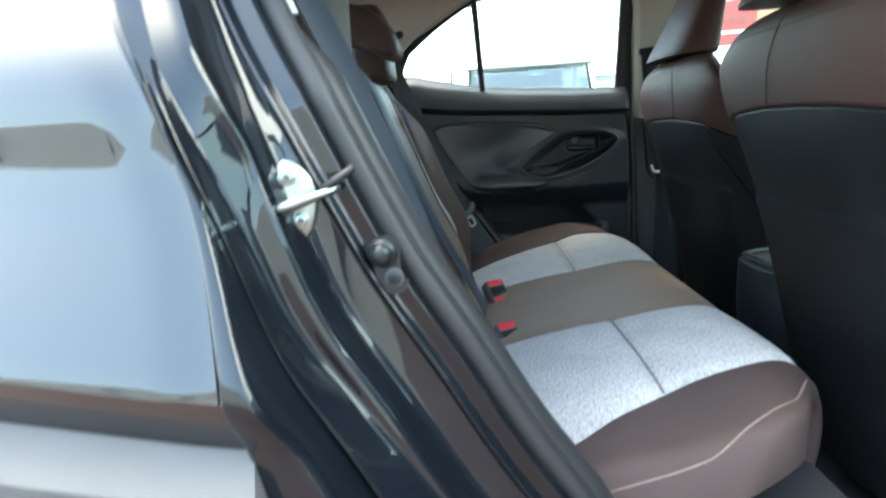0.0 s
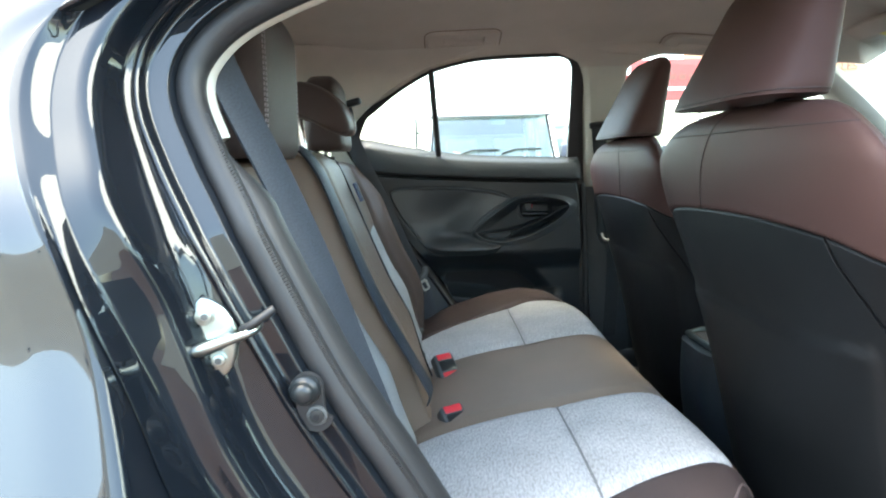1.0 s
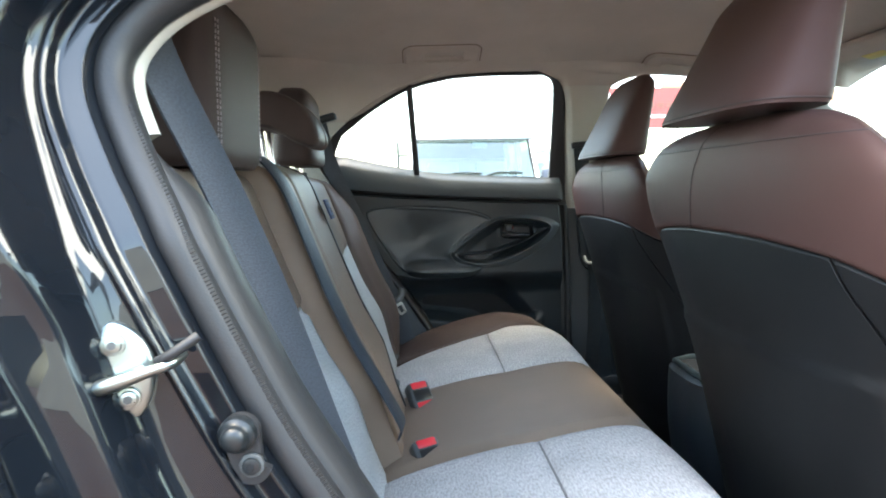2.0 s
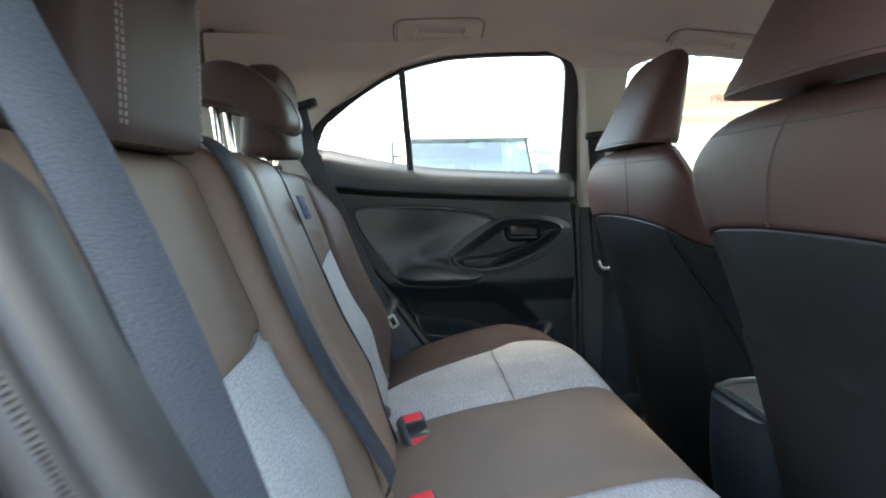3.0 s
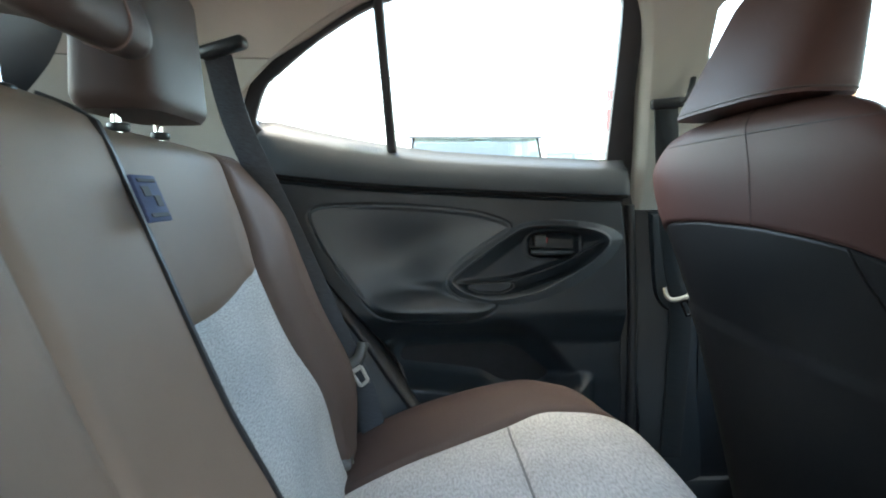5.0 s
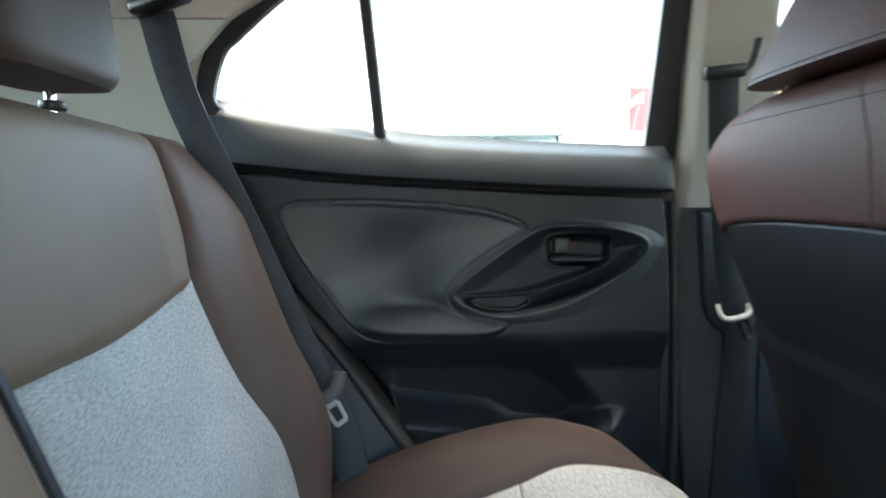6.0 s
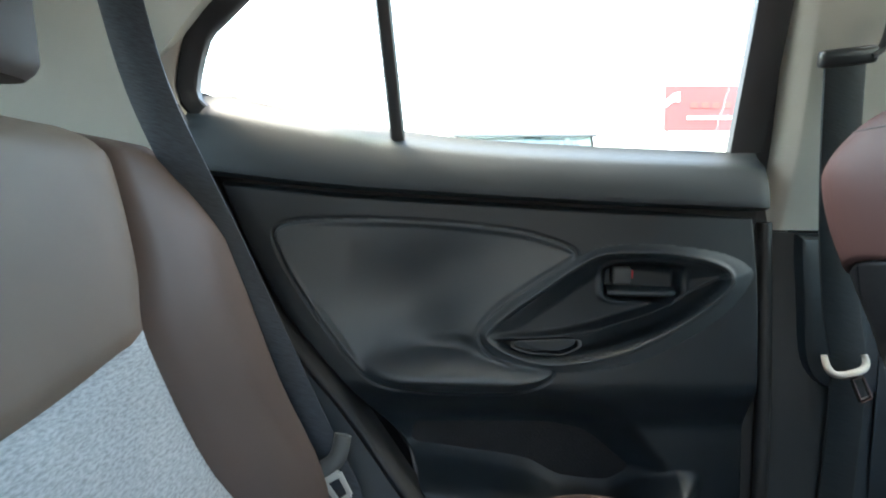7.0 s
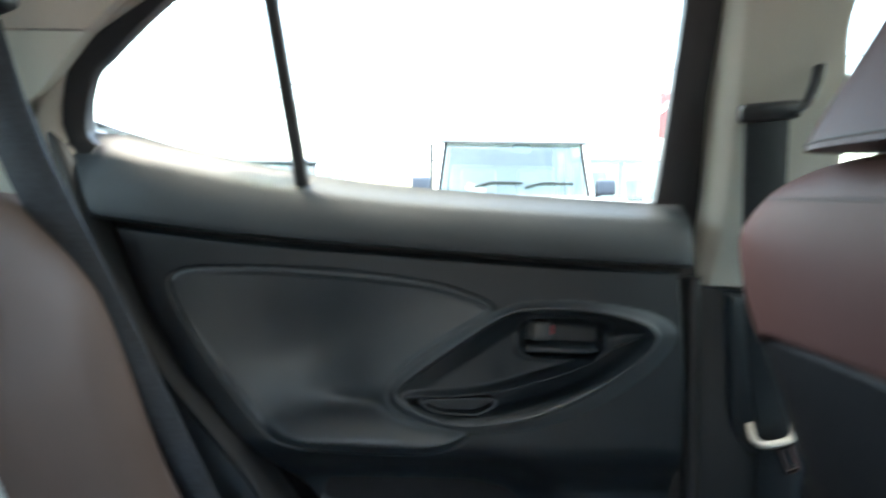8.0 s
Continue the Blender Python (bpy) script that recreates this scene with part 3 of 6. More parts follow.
def cpillar(u, v, upper=False):
    z = lerp(*(1.02, 1.272) if not upper else (1.274, 1.44), v)
    lead = curve([(1.08, -0.49), (1.18, -0.535), (1.215, -0.490), (1.271, -0.425), (1.330, -0.336), (1.375, -0.245), (1.40, -0.16), (1.44, 0.0)], z)
    return Vector((lerp(curve(TAIL_EDGE, z), lead, u), lerp(win_y(z) - 0.045, win_y(z) - 0.016, u) - 0.055 * step(1.36, 1.44, z) + 0.01 * math.sin(3.14 * u), z))


part("rear_pillar_trim", slab(cpillar, lambda u, v: cpillar(u, v) + Vector((0, 0.04, 0)), 24, 20), TRIM, side, "cream plastic rear pillar trim")
part("tail_panel", tail_panel(1), DOOR_DARK, side, "black panel beside the rear window")
part("tail_panel", tail_panel(-1), DOOR_DARK, side, "black panel beside the rear window")
part("upper_pillar_trim", slab(lambda u, v: cpillar(u, v, True), lambda u, v: cpillar(u, v, True) + Vector((0, 0.04, 0)), 24, 20), HEADLINER, side)


part("rear_pillar_trim", slab(lambda u, v: cpillar(u, v) * Vector((1, -1, 1)), lambda u, v: cpillar(u, v) * Vector((1, -1, 1)) + Vector((0, -0.03, 0)), 24, 30), TRIM, side, "cream plastic rear pillar trim")


def bpillar(u, v, z0=0.986, z1=1.372):
    z = lerp(z0, z1, v)
    rear = curve([(0.986, 0.306), (1.05, 0.304), (1.2, 0.288), (1.33, 0.270), (1.385, 0.250), (1.41, 0.20), (1.46, 0.0)], z)
    fore = curve([(0.986, 0.47), (1.2, 0.43), (1.30, 0.405), (1.36, 0.405), (1.39, 0.45), (1.42, 0.60), (1.46, 0.8)], z)
    y = win_y(z) + 0.004 - 0.05 * step(1.37, 1.46, z)
    d = u * (fore - rear)
    return Vector((rear + d, y - 0.006 * step(0.0, 0.004, d) - 0.010 * min(1, d / 0.017) - 0.008 * math.sin(3.14 * u) ** 0.6, z))


part("centre_pillar_trim", slab(bpillar, lambda u, v: bpillar(u, v) + Vector((0, 0.04, 0)), 60, 30), TRIM, side, "cream plastic centre pillar trim")
part("upper_pillar_trim", slab(lambda u, v: bpillar(u, v, 1.3725, 1.46), lambda u, v: bpillar(u, v, 1.3725, 1.46) + Vector((0, 0.04, 0)), 16, 16), HEADLINER, side)
strip_y(lambda z: lerp(0.338, 0.310, (z - 0.36) / 0.62), lambda z: 0.52, lambda z: 0.765 - 0.02 * step(0.7, 0.4, z), lambda z: 0.765, 0.36, 0.983, "lower_pillar_trim", DOOR_DARK, side, "black lower pillar trim", bulge=0.03)
strip_y(lambda z: curve(FRONT_EDGE, z) - 0.012 + 0.006 * step(1.1, 1.3, z), lambda z: 0.335, lambda z: win_y(max(z, 1.06)) + 0.026, lambda z: win_y(max(z, 1.06)) + 0.014, 0.36, 1.36, "pillar_weatherstrip", RUBBER, side, thick=0.03)
part("pillar_seal", tube([(lerp(0.314, 0.284, step(0.6, 1.37, z)), win_y(max(z, 1.06)) + 0.006, z) for z in [0.37 + 0.033 * i for i in range(20)]], 0.010, 10), RUBBER, side, "black rubber pillar seal")

PANEL = smooth_path([(0.337, 0.972, 0), (0.345, 0.880, 0), (0.349, 0.830, 0), (0.358, 0.794, 0), (0.378, 0.772, 0), (0.410, 0.764, 0), (0.470, 0.762, 0), (0.500, 0.775, 0), (0.500, 0.870, 0), (0.495, 0.972, 0), (0.480, 0.979, 0), (0.350, 0.979, 0)], 5, closed=True)
part("pillar_panel", radial([(p.x, p.y) for p in PANEL], (0.42, 0.87), [1.0, 0.985, 0.96, 0.93, 0.8, 0.5, 0.2], lambda x, z, r, p: Vector((x, {1.0: 0.752, 0.985: 0.741, 0.96: 0.7365, 0.93: 0.736}.get(r, 0.736), z))), DOOR_DARK, side, "raised black pillar panel")

# front far door, dashboard end and windscreen pillar
front_door = thing("front_door", "black front door trim beneath the side window, closed", "car door", (0.9, 0.74, 0.9), kind="structure")


def fcard(u, v):
    x = lerp(0.45, 1.42, u)
    z = lerp(0.36, curve(BELT, x), v)
    return Vector((x, 0.735 + 0.02 * step(0.9, 1, v), z))


part("door_card", slab(fcard, lambda u, v: fcard(u, v) + Vector((0, 0.08, 0)), 20, 20), DOOR_DARK, front_door)
fo = [(0.405, 1.34), (0.412, 1.372), (0.56, 1.378), (0.70, 1.370), (0.80, 1.350), (0.92, 1.30), (1.10, 1.19), (1.30, 1.06), (1.30, 1.04), (0.9, 1.06), (0.42, 1.082)]
glass_plate(fo, "window_pane", front_door)
apil = smooth_path([(0.82, 0.585, 1.425), (0.94, 0.60, 1.380), (1.05, 0.62, 1.310), (1.20, 0.64, 1.190), (1.345, 0.66, 1.050), (1.50, 0.70, 0.92)], 8)
part("windscreen_pillar_trim", tube(apil, lambda t: 0.040 + 0.03 * t, 12, flat=0.75), TRIM, side, "pale grey windscreen pillar trim")
part("roof_rail_trim", tube(smooth_path([(0.05, 0.615, 1.470), (0.22, 0.600, 1.445), (0.40, 0.590, 1.430), (0.6, 0.585, 1.422), (0.80, 0.585, 1.400)], 8), 0.03, 12), HEADLINER, side)
mir = thing("door_mirror", "black door mirror outside the front window", "mirror", (1.06, 0.9, 1.1))
sh = bmesh.new()


def mirror_ring(k, x, n=36):
    """A flattened ring of the mirror housing, k of its full size."""
    c = [6.28318 * i / n for i in range(n)]
    return [Vector((x, 0.885 + 0.095 * k * math.copysign(abs(math.cos(a)) ** 0.8, math.cos(a)), 1.112 + 0.062 * k * math.copysign(abs(math.sin(a)) ** 0.8, math.sin(a)))) for a in c]


sh.faces.new(grid(sh, [mirror_ring(k, x) for k, x in ((0.74, 1.056), (0.76, 1.046), (0.86, 1.041), (0.97, 1.043), (1.0, 1.052), (1.0, 1.075), (0.93, 1.11), (0.72, 1.145), (0.30, 1.160))], wrap=True)[-1])
part("shell", sh, GLOSSY, mir)
gl = bmesh.new()
gl.faces.new([gl.verts.new(p) for p in reversed(mirror_ring(0.76, 1.051))])
bmesh.ops.solidify(gl, geom=gl.faces[:], thickness=0.002)
part("mirror_glass", gl, CHROME, mir, "mirror glass", smooth=False)
part("arm", tube([(1.08, 0.80, 1.06), (1.08, 0.90, 1.08)], 0.022, 10), PAINT, mir)
dash = thing("dashboard", "black plastic dashboard beneath the windscreen", "dashboard", (1.3, 0, 0.9), kind="structure")
part("dash_top", slab(lambda u, v: Vector((lerp(1.05, 1.75, u), lerp(-0.74, 0.74, v), 0.98 - 0.03 * u + 0.05 * math.sin(2.6 * u) - 0.08 * step(0.12, 0.0, u))), lambda u, v: Vector((lerp(1.12, 1.75, u), lerp(-0.74, 0.74, v), 0.36)), 20, 20), DOOR_DARK, dash)
windscreen = thing("windscreen", "clear raked windscreen glass", "windscreen", (1.3, 0, 1.2), kind="structure")
ws = part("windscreen_pane", slab(lambda u, v: Vector((lerp(0.98, 1.75, u), lerp(-1, 1, v) * lerp(0.55, 0.72, u), lerp(1.415, 1.0, u))), lambda u, v: Vector((lerp(0.98, 1.75, u), lerp(-1, 1, v) * lerp(0.55, 0.72, u), lerp(1.42, 1.005, u))), 2, 2), GLASS, windscreen)
ws.visible_shadow = False

# tail: hatch with its window, boot floor, parcel area
hatch = thing("tailgate", "black tailgate with a raked rear window, closed", "tailgate", (-1.1, 0, 1.0), kind="structure")


def hatch_at(y, t):
    return Vector((lerp(-0.86, -1.14, t), y * lerp(1.0, 1.10, t), lerp(1.43, 1.08, t)))


part("roof_header", slab(lambda u, v: Vector((lerp(-0.746, -0.885, u), lerp(-0.63, 0.63, v), roof_z(-0.746, lerp(-0.63, 0.63, v) * 0.92) - 0.004 - lerp(0.0, 0.022, u ** 1.5))), lambda u, v: Vector((lerp(-0.746, -0.885, u), lerp(-0.63, 0.63, v), 1.53)), 8, 30), DOOR_DARK, hatch, "black header above the rear window")
hg = part("rear_window_pane", slab(lambda u, v: hatch_at(lerp(-0.60, 0.60, u), v), lambda u, v: hatch_at(lerp(-0.60, 0.60, u), v) + Vector((-0.004, 0, 0.002)), 4, 4), GLASS, hatch)
hg.visible_shadow = False
part("window_surround", tube([hatch_at(a, b) for a, b in ((-0.56, -0.04), (0.56, -0.04), (0.61, 0.1), (0.66, 0.9), (0.60, 1.0), (-0.60, 1.0), (-0.66, 0.9), (-0.61, 0.1))], 0.030, 10, closed=True), DOOR_DARK, hatch)
part("lower_panel", slab(lambda u, v: Vector((-1.13, lerp(-0.7, 0.7, u), lerp(0.36, 1.10, v))), lambda u, v: Vector((-1.2, lerp(-0.8, 0.8, u), lerp(0.36, 1.10, v))), 8, 8), DOOR_DARK, hatch)
part("demister_wire", tube([hatch_at(y, 0.45) for y in (-0.58, 0, 0.58)], 0.0012, 5), CERAMIC, hatch)
for t in (0.12, 0.23, 0.34, 0.56, 0.67, 0.78, 0.89):
    part("demister_wire", tube([hatch_at(y, t) for y in (-0.58, 0, 0.58)], 0.0012, 5), CERAMIC, hatch)

floor_pan = thing("floor", "black carpeted cabin floor", "floor", (0, 0, 0.3), kind="structure")
part("carpet", slab(lambda u, v: Vector((lerp(-1.2, 1.7, u), lerp(-0.70, 0.76, v), 0.33 + 0.10 * math.exp(-((lerp(-0.7, 0.76, v)) / 0.13) ** 2))), lambda u, v: Vector((lerp(-1.2, 1.7, u), lerp(-0.70, 0.76, v), 0.26)), 24, 40), CARPET, floor_pan)

part("door_sill", box((2.4, 0.16, 0.14), (0.1, 0.80, 0.33), bevel=0.02), DOOR_DARK, floor_pan)
part("door_sill", box((1.6, 0.12, 0.12), (0.6, -0.76, 0.34), bevel=0.02), PAINT, floor_pan)
# near side ahead of the open door: centre pillar, closed front door with its window frame
near_side = thing("near_front_door", "black front door beside the open rear door, closed", "car door", (0.9, -0.80, 0.3), kind="structure")


def near_pillar(u, v):
    z = lerp(0.34, 1.44, v)
    return Vector((lerp(0.40, 0.50, u) - 0.02 * step(1.1, 1.44, z), -0.69 + 0.37 * max(0, z - 1.1), z))


part("centre_pillar", slab(near_pillar, lambda u, v: near_pillar(u, v) + Vector((0, -0.09, 0)), 6, 20), PAINT, near_side, "black painted centre pillar")


def near_card(u, v):
    x = lerp(0.505, 1.60, u)
    return Vector((x, -0.735 - 0.02 * step(0.9, 1.0, v), lerp(0.32, curve(BELT, x), v)))


part("door_card", slab(near_card, lambda u, v: near_card(u, v) + Vector((0, -0.10, 0)), 16, 12), DOOR_DARK, near_side)
part("window_frame", tube(smooth_path([(0.50, -win_y(1.10), 1.10), (0.49, -win_y(1.34), 1.34), (0.52, -win_y(1.39), 1.39), (0.75, -win_y(1.37), 1.37), (0.95, -win_y(1.29), 1.29), (1.30, -win_y(1.06), 1.06)], 6), 0.022, 8), RUBBER, near_side)
near_pane = part("window_pane", plate(fo, lambda a, b, d: Vector((a + 0.08, -(win_y(b) + 0.012 + d), b)), 0.004), GLASS, near_side, smooth=False)
near_pane.visible_shadow = False
part("windscreen_pillar_trim", tube([p * Vector((1, -1, 1)) for p in apil], lambda t: 0.040 + 0.03 * t, 12, flat=0.75), TRIM, near_side, "pale grey windscreen pillar trim")
# outer skin: roof, far side, near side
skin = car
part("roof_panel", slab(lambda u, v: Vector((lerp(-1.15, 1.15, u), lerp(-0.60, 0.60, v), roof_z(lerp(-1.15, 1.15, u), lerp(-0.6, 0.6, v)) + 0.055)), lambda u, v: Vector((lerp(-1.15, 1.15, u), lerp(-0.60, 0.60, v), roof_z(lerp(-1.15, 1.15, u), lerp(-0.6, 0.6, v)) + 0.075)), 24, 20), PAINT, skin)


def far_skin(u, v):
    x, z = lerp(-1.2, 1.6, u), 0
    z = lerp(0.3, curve(BELT, x) - 0.004, v)
    return Vector((x, 0.835 + 0.03 * math.sin(3.1 * v), z))


part("door_skin", slab(far_skin, lambda u, v: far_skin(u, v) + Vector((0, 0.02, 0)), 20, 12), PAINT, skin)


# ---------------------------------------------------------------- rear bench: backrest
def back_pt(y, z, h):
    """A point on the reclined backrest, h metres proud of its plane."""
    x = -0.28 - 0.3793 * (z - 0.55)
    return Vector((x + 0.935 * h, y, z + 0.3547 * h))


SEAM = [(0.48, 0.52), (0.62, 0.511), (0.68, 0.500), (0.775, 0.472), (0.895, 0.466), (0.96, 0.499), (1.04, 0.538), (1.11, 0.564)]


def back_h(y, z):
    a = abs(y)
    s = curve(SEAM, z)
    h = 0.006 * math.sin(3.1416 * min(1, max(0, (a - 0.13) / 0.40)))
    h += 0.045 * step(s - 0.05, s + 0.09, a) * step(1.13, 0.95, z) * step(0.50, 0.66, z)
    h += 0.012 * math.exp(-((z - 0.70) / 0.07) ** 2)
    h -= 0.050 * step(1.065, 1.135, z) ** 1.5
    return h


def back_panel(name, yl, yr, zl, zh, mat, parent, label="", extra=0.0, dip=0.010, nu=20, nv=30, thick=0.11, ramp=(0.02, 0.02)):
    def at(u, v):
        z = lerp(0.5, 1.125, v)
        y = lerp(yl(z), yr(z), u)
        z = lerp(zl(y), zh(y), v)
        y = lerp(yl(z), yr(z), u)
        w, t = abs(yr(z) - yl(z)), abs(zh(y) - zl(y))
        d = min(u * w, (1 - u) * w, v * t, (1 - v) * t)
        h = back_h(y, z) + extra * step(0, ramp[0], u * w + 1e-6) * step(0, ramp[1], (1 - u) * w + 1e-6) - dip * (1 - min(1, d / 0.014)) ** 2
        return y, z, h
    f = lambda u, v: back_pt(*at(u, v))
    b = lambda u, v: back_pt(*at(u, v)[:2], -thick)
    return part(name, slab(f, b, nu, nv), mat, parent, label)


PAD_EDGE = [(0.50, -0.134), (0.60, -0.147), (0.70, -0.170), (0.80, -0.190), (0.90, -0.203), (1.13, -0.196)]
bench = backrest = thing("rear_bench_seat", "brown leather rear bench seat with pale grey cloth panels", "rear seat", (-0.1, 0, 0.40))
ARC_F = lambda y: 0.878 + 0.22 * max(0, abs(y) - 0.30) ** 1.5 if y > 0 else 0.862 + 0.012 * step(-0.27, -0.17, y)
for s in (1, -1):
    inner = (lambda z: 0.138) if s > 0 else (lambda z: curve(PAD_EDGE, z))
    back_panel("backrest_bolster", lambda z: s * curve(SEAM, z), lambda z: s * (curve([(0.50, 0.598), (0.70, 0.612), (0.90, 0.632), (1.10, 0.642)], z) if s > 0 else 0.612), lambda y: 0.48, lambda y: 1.125 - 0.22 * max(0, abs(y) - 0.575), LEATHER_HALF_SHADED, backrest, dip=0.012)
    back_panel("backrest_upper", inner, lambda z: s * curve(SEAM, z), ARC_F, lambda y: 1.128, LEATHER, backrest)
    back_panel("backrest_cloth", inner, lambda z: s * curve(SEAM, z), lambda y: 0.50, ARC_F, CLOTH_BACK, backrest, "pale grey woven cloth centre panel", nu=16)
back_panel("backrest_centre", lambda z: curve(PAD_EDGE, z) - 0.001, lambda z: -0.060, lambda y: 0.50, lambda y: 1.128, LEATHER, backrest, extra=0.036, dip=0.005, ramp=(0.014, 1e-7))
back_panel("backrest_centre", lambda z: -0.060, lambda z: 0.134, lambda y: 0.50, lambda y: 1.128, LEATHER, backrest, extra=0.036, dip=0.005, ramp=(1e-7, 0.02))
# split between the two backrest halves, with the cloth tag hooked in it
part("split_line", ribbon([back_pt(0.1205, z, 0.0365 + back_h(0.11, z)) for z in (0.52, 0.6, 0.7, 0.8, 0.9, 1.0, 1.05, 1.08, 1.10, 1.12)], 0.0060, (0, 1, 0.0), 0.002), RUBBER, backrest, "black gap strip")
part("backrest_shell", slab(lambda u, v: back_pt(lerp(-0.63, 0.63, u), lerp(0.48, 1.10, v), -0.105), lambda u, v: back_pt(lerp(-0.63, 0.63, u), lerp(0.48, 1.10, v), -0.135), 6, 6), CARPET, backrest)
tagob = thing("seat_label_tag", "navy blue printed cloth tag hanging on the backrest", "label", tuple(back_pt(0.131, 1.03, 0.05)))
tb = box((0.004, 0.046, 0.046), tuple(back_pt(0.119, 1.003, 0.052)), (0, -20.8, 0), bevel=0.0012)
part("cloth", tb, TAG, tagob)
for k, (dy, dz, wy, wz) in enumerate(((0, 0.016, 0.034, 0.003), (-0.008, 0.006, 0.014, 0.010), (0.009, -0.003, 0.012, 0.011), (0, -0.016, 0.034, 0.004))):
    part("print", box((0.001, wy, wz), tuple(back_pt(0.119 + dy, 1.003 + dz, 0.0547)), (0, -20.8, 0)), TAG_INK, tagob, smooth=False)


# ---------------------------------------------------------------- rear bench: cushion
CUSH = smooth_path([(-0.33, 0, 0.505), (-0.27, 0, 0.548), (-0.18, 0, 0.580), (-0.08, 0, 0.603), (0.0, 0, 0.615), (0.08, 0, 0.630), (0.15, 0, 0.637), (0.195, 0, 0.628), (0.225, 0, 0.602), (0.240, 0, 0.560), (0.240, 0, 0.50), (0.222, 0, 0.42)], 8)
CLEN = [0.0]
for a, b in zip(CUSH, CUSH[1:]):
    CLEN.append(CLEN[-1] + (b - a).length)


def cush_at(s):
    """Point and upward normal at length s along the cushion's side section."""
    s = min(max(s, 0), CLEN[-1] - 1e-6)
    i = max(k for k in range(len(CLEN) - 1) if CLEN[k] <= s)
    t = (s - CLEN[i]) / (CLEN[i + 1] - CLEN[i])
    d = (CUSH[i + 1] - CUSH[i]).normalized()
    return CUSH[i].lerp(CUSH[i + 1], t), Vector((-d.z, 0, d.x))


def s_of_x(x):
    return next(CLEN[k] for k in range(len(CLEN)) if CUSH[k].x >= x)


S0, SMID, SLIP, SEND = 0.0, s_of_x(0.0), s_of_x(0.222), CLEN[-1]


def cush_h(s, y):
    a = abs(y)
    if y > 0.30:
        x = cush_at(s)[0].x
        h = 0.006 * math.sin(3.14 * min(1, (a - 0.19) / 0.36)) * step(0.60, 0.45, a)
        h += 0.030 * step(0.46, 0.63, a) * curve([(-0.33, 0.0), (-0.2, 0.4), (-0.09, 0.75), (0.04, 1.0), (0.12, 0.5), (0.20, 0.0), (0.3, 0.0)], x)
        h -= 0.10 * step(-0.055, 0.0, a - OUTER(s, 1)) ** 2
        return h - 0.05 * step(0.42, 0.66, a) ** 2 * step(SLIP - 0.10, SLIP + 0.05, s)
    h = -0.030 * step(0.42, 0.60, a) * step(SLIP - 0.1, SLIP - 0.30, s) * 0.6
    h += 0.006 * math.sin(3.14 * min(1, max(0, (a - 0.19) / 0.36)))
    h -= 0.09 * step(0.585, 0.675, a) ** 2
    h -= 0.07 * step(0.36, 0.62, a) ** 2 * step(SLIP - 0.14, SLIP + 0.05, s)
    return h


def cush_panel(name, yl, yr, s0, s1, mat, parent, label="", dip=0.008, nu=22, nv=28):
    def at(u, v):
        s = lerp(s0, s1, v)
        y = lerp(yl(s), yr(s), u)
        w, t = abs(yr(s) - yl(s)), s1 - s0
        d = min(u * w, (1 - u) * w, v * t, (1 - v) * t)
        p, n = cush_at(s)
        return p, n, y, cush_h(s, y) - dip * (1 - min(1, d / 0.013)) ** 2

    def f(u, v):
        p, n, y, h = at(u, v)
        q = p + n * h
        return Vector((q.x, y, q.z))

    def b(u, v):
        p, n, y, h = at(u, v)
        q = p - n * 0.07
        return Vector((q.x, y, q.z))
    return part(name, slab(f, b, nu, nv), mat, parent, label)


cushion = bench
EDGES = {1: [(-0.33, 0.420), (-0.25, 0.440), (-0.14, 0.475), (0.0, 0.520), (0.08, 0.540), (0.16, 0.525), (0.24, 0.500)],
         -1: [(-0.33, 0.500), (-0.17, 0.556), (-0.07, 0.515), (0.03, 0.482), (0.12, 0.462), (0.20, 0.438), (0.24, 0.430)]}
OUTERS = {1: [(-0.33, 0.705), (0.0, 0.712), (0.07, 0.700), (0.14, 0.668), (0.18, 0.635), (0.21, 0.600), (0.24, 0.575)],
          -1: [(-0.33, 0.668), (0.0, 0.655), (0.07, 0.632), (0.14, 0.590), (0.18, 0.545), (0.21, 0.508), (0.24, 0.486)]}


def OUTER(s, k):
    return curve(OUTERS[k], cush_at(s)[0].x)



for k in (1, -1):
    cush_panel("cushion_cloth", lambda s: k * 0.188, lambda s: k * curve(EDGES[k], cush_at(s)[0].x), S0, SMID, CLOTH, cushion, "pale grey woven cloth")
    cush_panel("cushion_cloth", lambda s: k * 0.188, lambda s: k * curve(EDGES[k], cush_at(s)[0].x), SMID, SLIP, CLOTH, cushion, "pale grey woven cloth")
    cush_panel("cushion_front", lambda s: k * 0.188, lambda s: k * curve(EDGES[k], cush_at(s)[0].x), SLIP, SEND, LEATHER, cushion)
    cush_panel("cushion_bolster", lambda s: k * curve(EDGES[k], cush_at(s)[0].x), lambda s: k * OUTER(s, k), S0, SEND, LEATHER_SHADED, cushion, nv=60)
    pip = []
    for i in range(40):
        q = lerp(0.12, SLIP + 0.03, i / 39)
        p, n = cush_at(q)
        y = OUTER(q, k) - 0.030
        p = p + n * (cush_h(q, k * y) + 0.0004)
        pip.append((p.x, k * y, p.z))
    part("piping", tube(pip, 0.0017, 6), PIPING, cushion, "raised piping seam")
for k in (1, -1):
    sew = []
    for i in range(30):
        y = lerp(0.192, curve(EDGES[k], 0.0) - 0.004, i / 29)
        p, n = cush_at(SMID)
        p = p + n * (cush_h(SMID, k * y) - 0.0062)
        sew.append((p.x, k * y, p.z))
    # thin grey line laid in the seam, drawing the crease's shade
    part("cushion_seam", tube(sew, 0.0017, 6), CREASE_SHADE, cushion, "sewn crease with its shade drawn as a grey line")
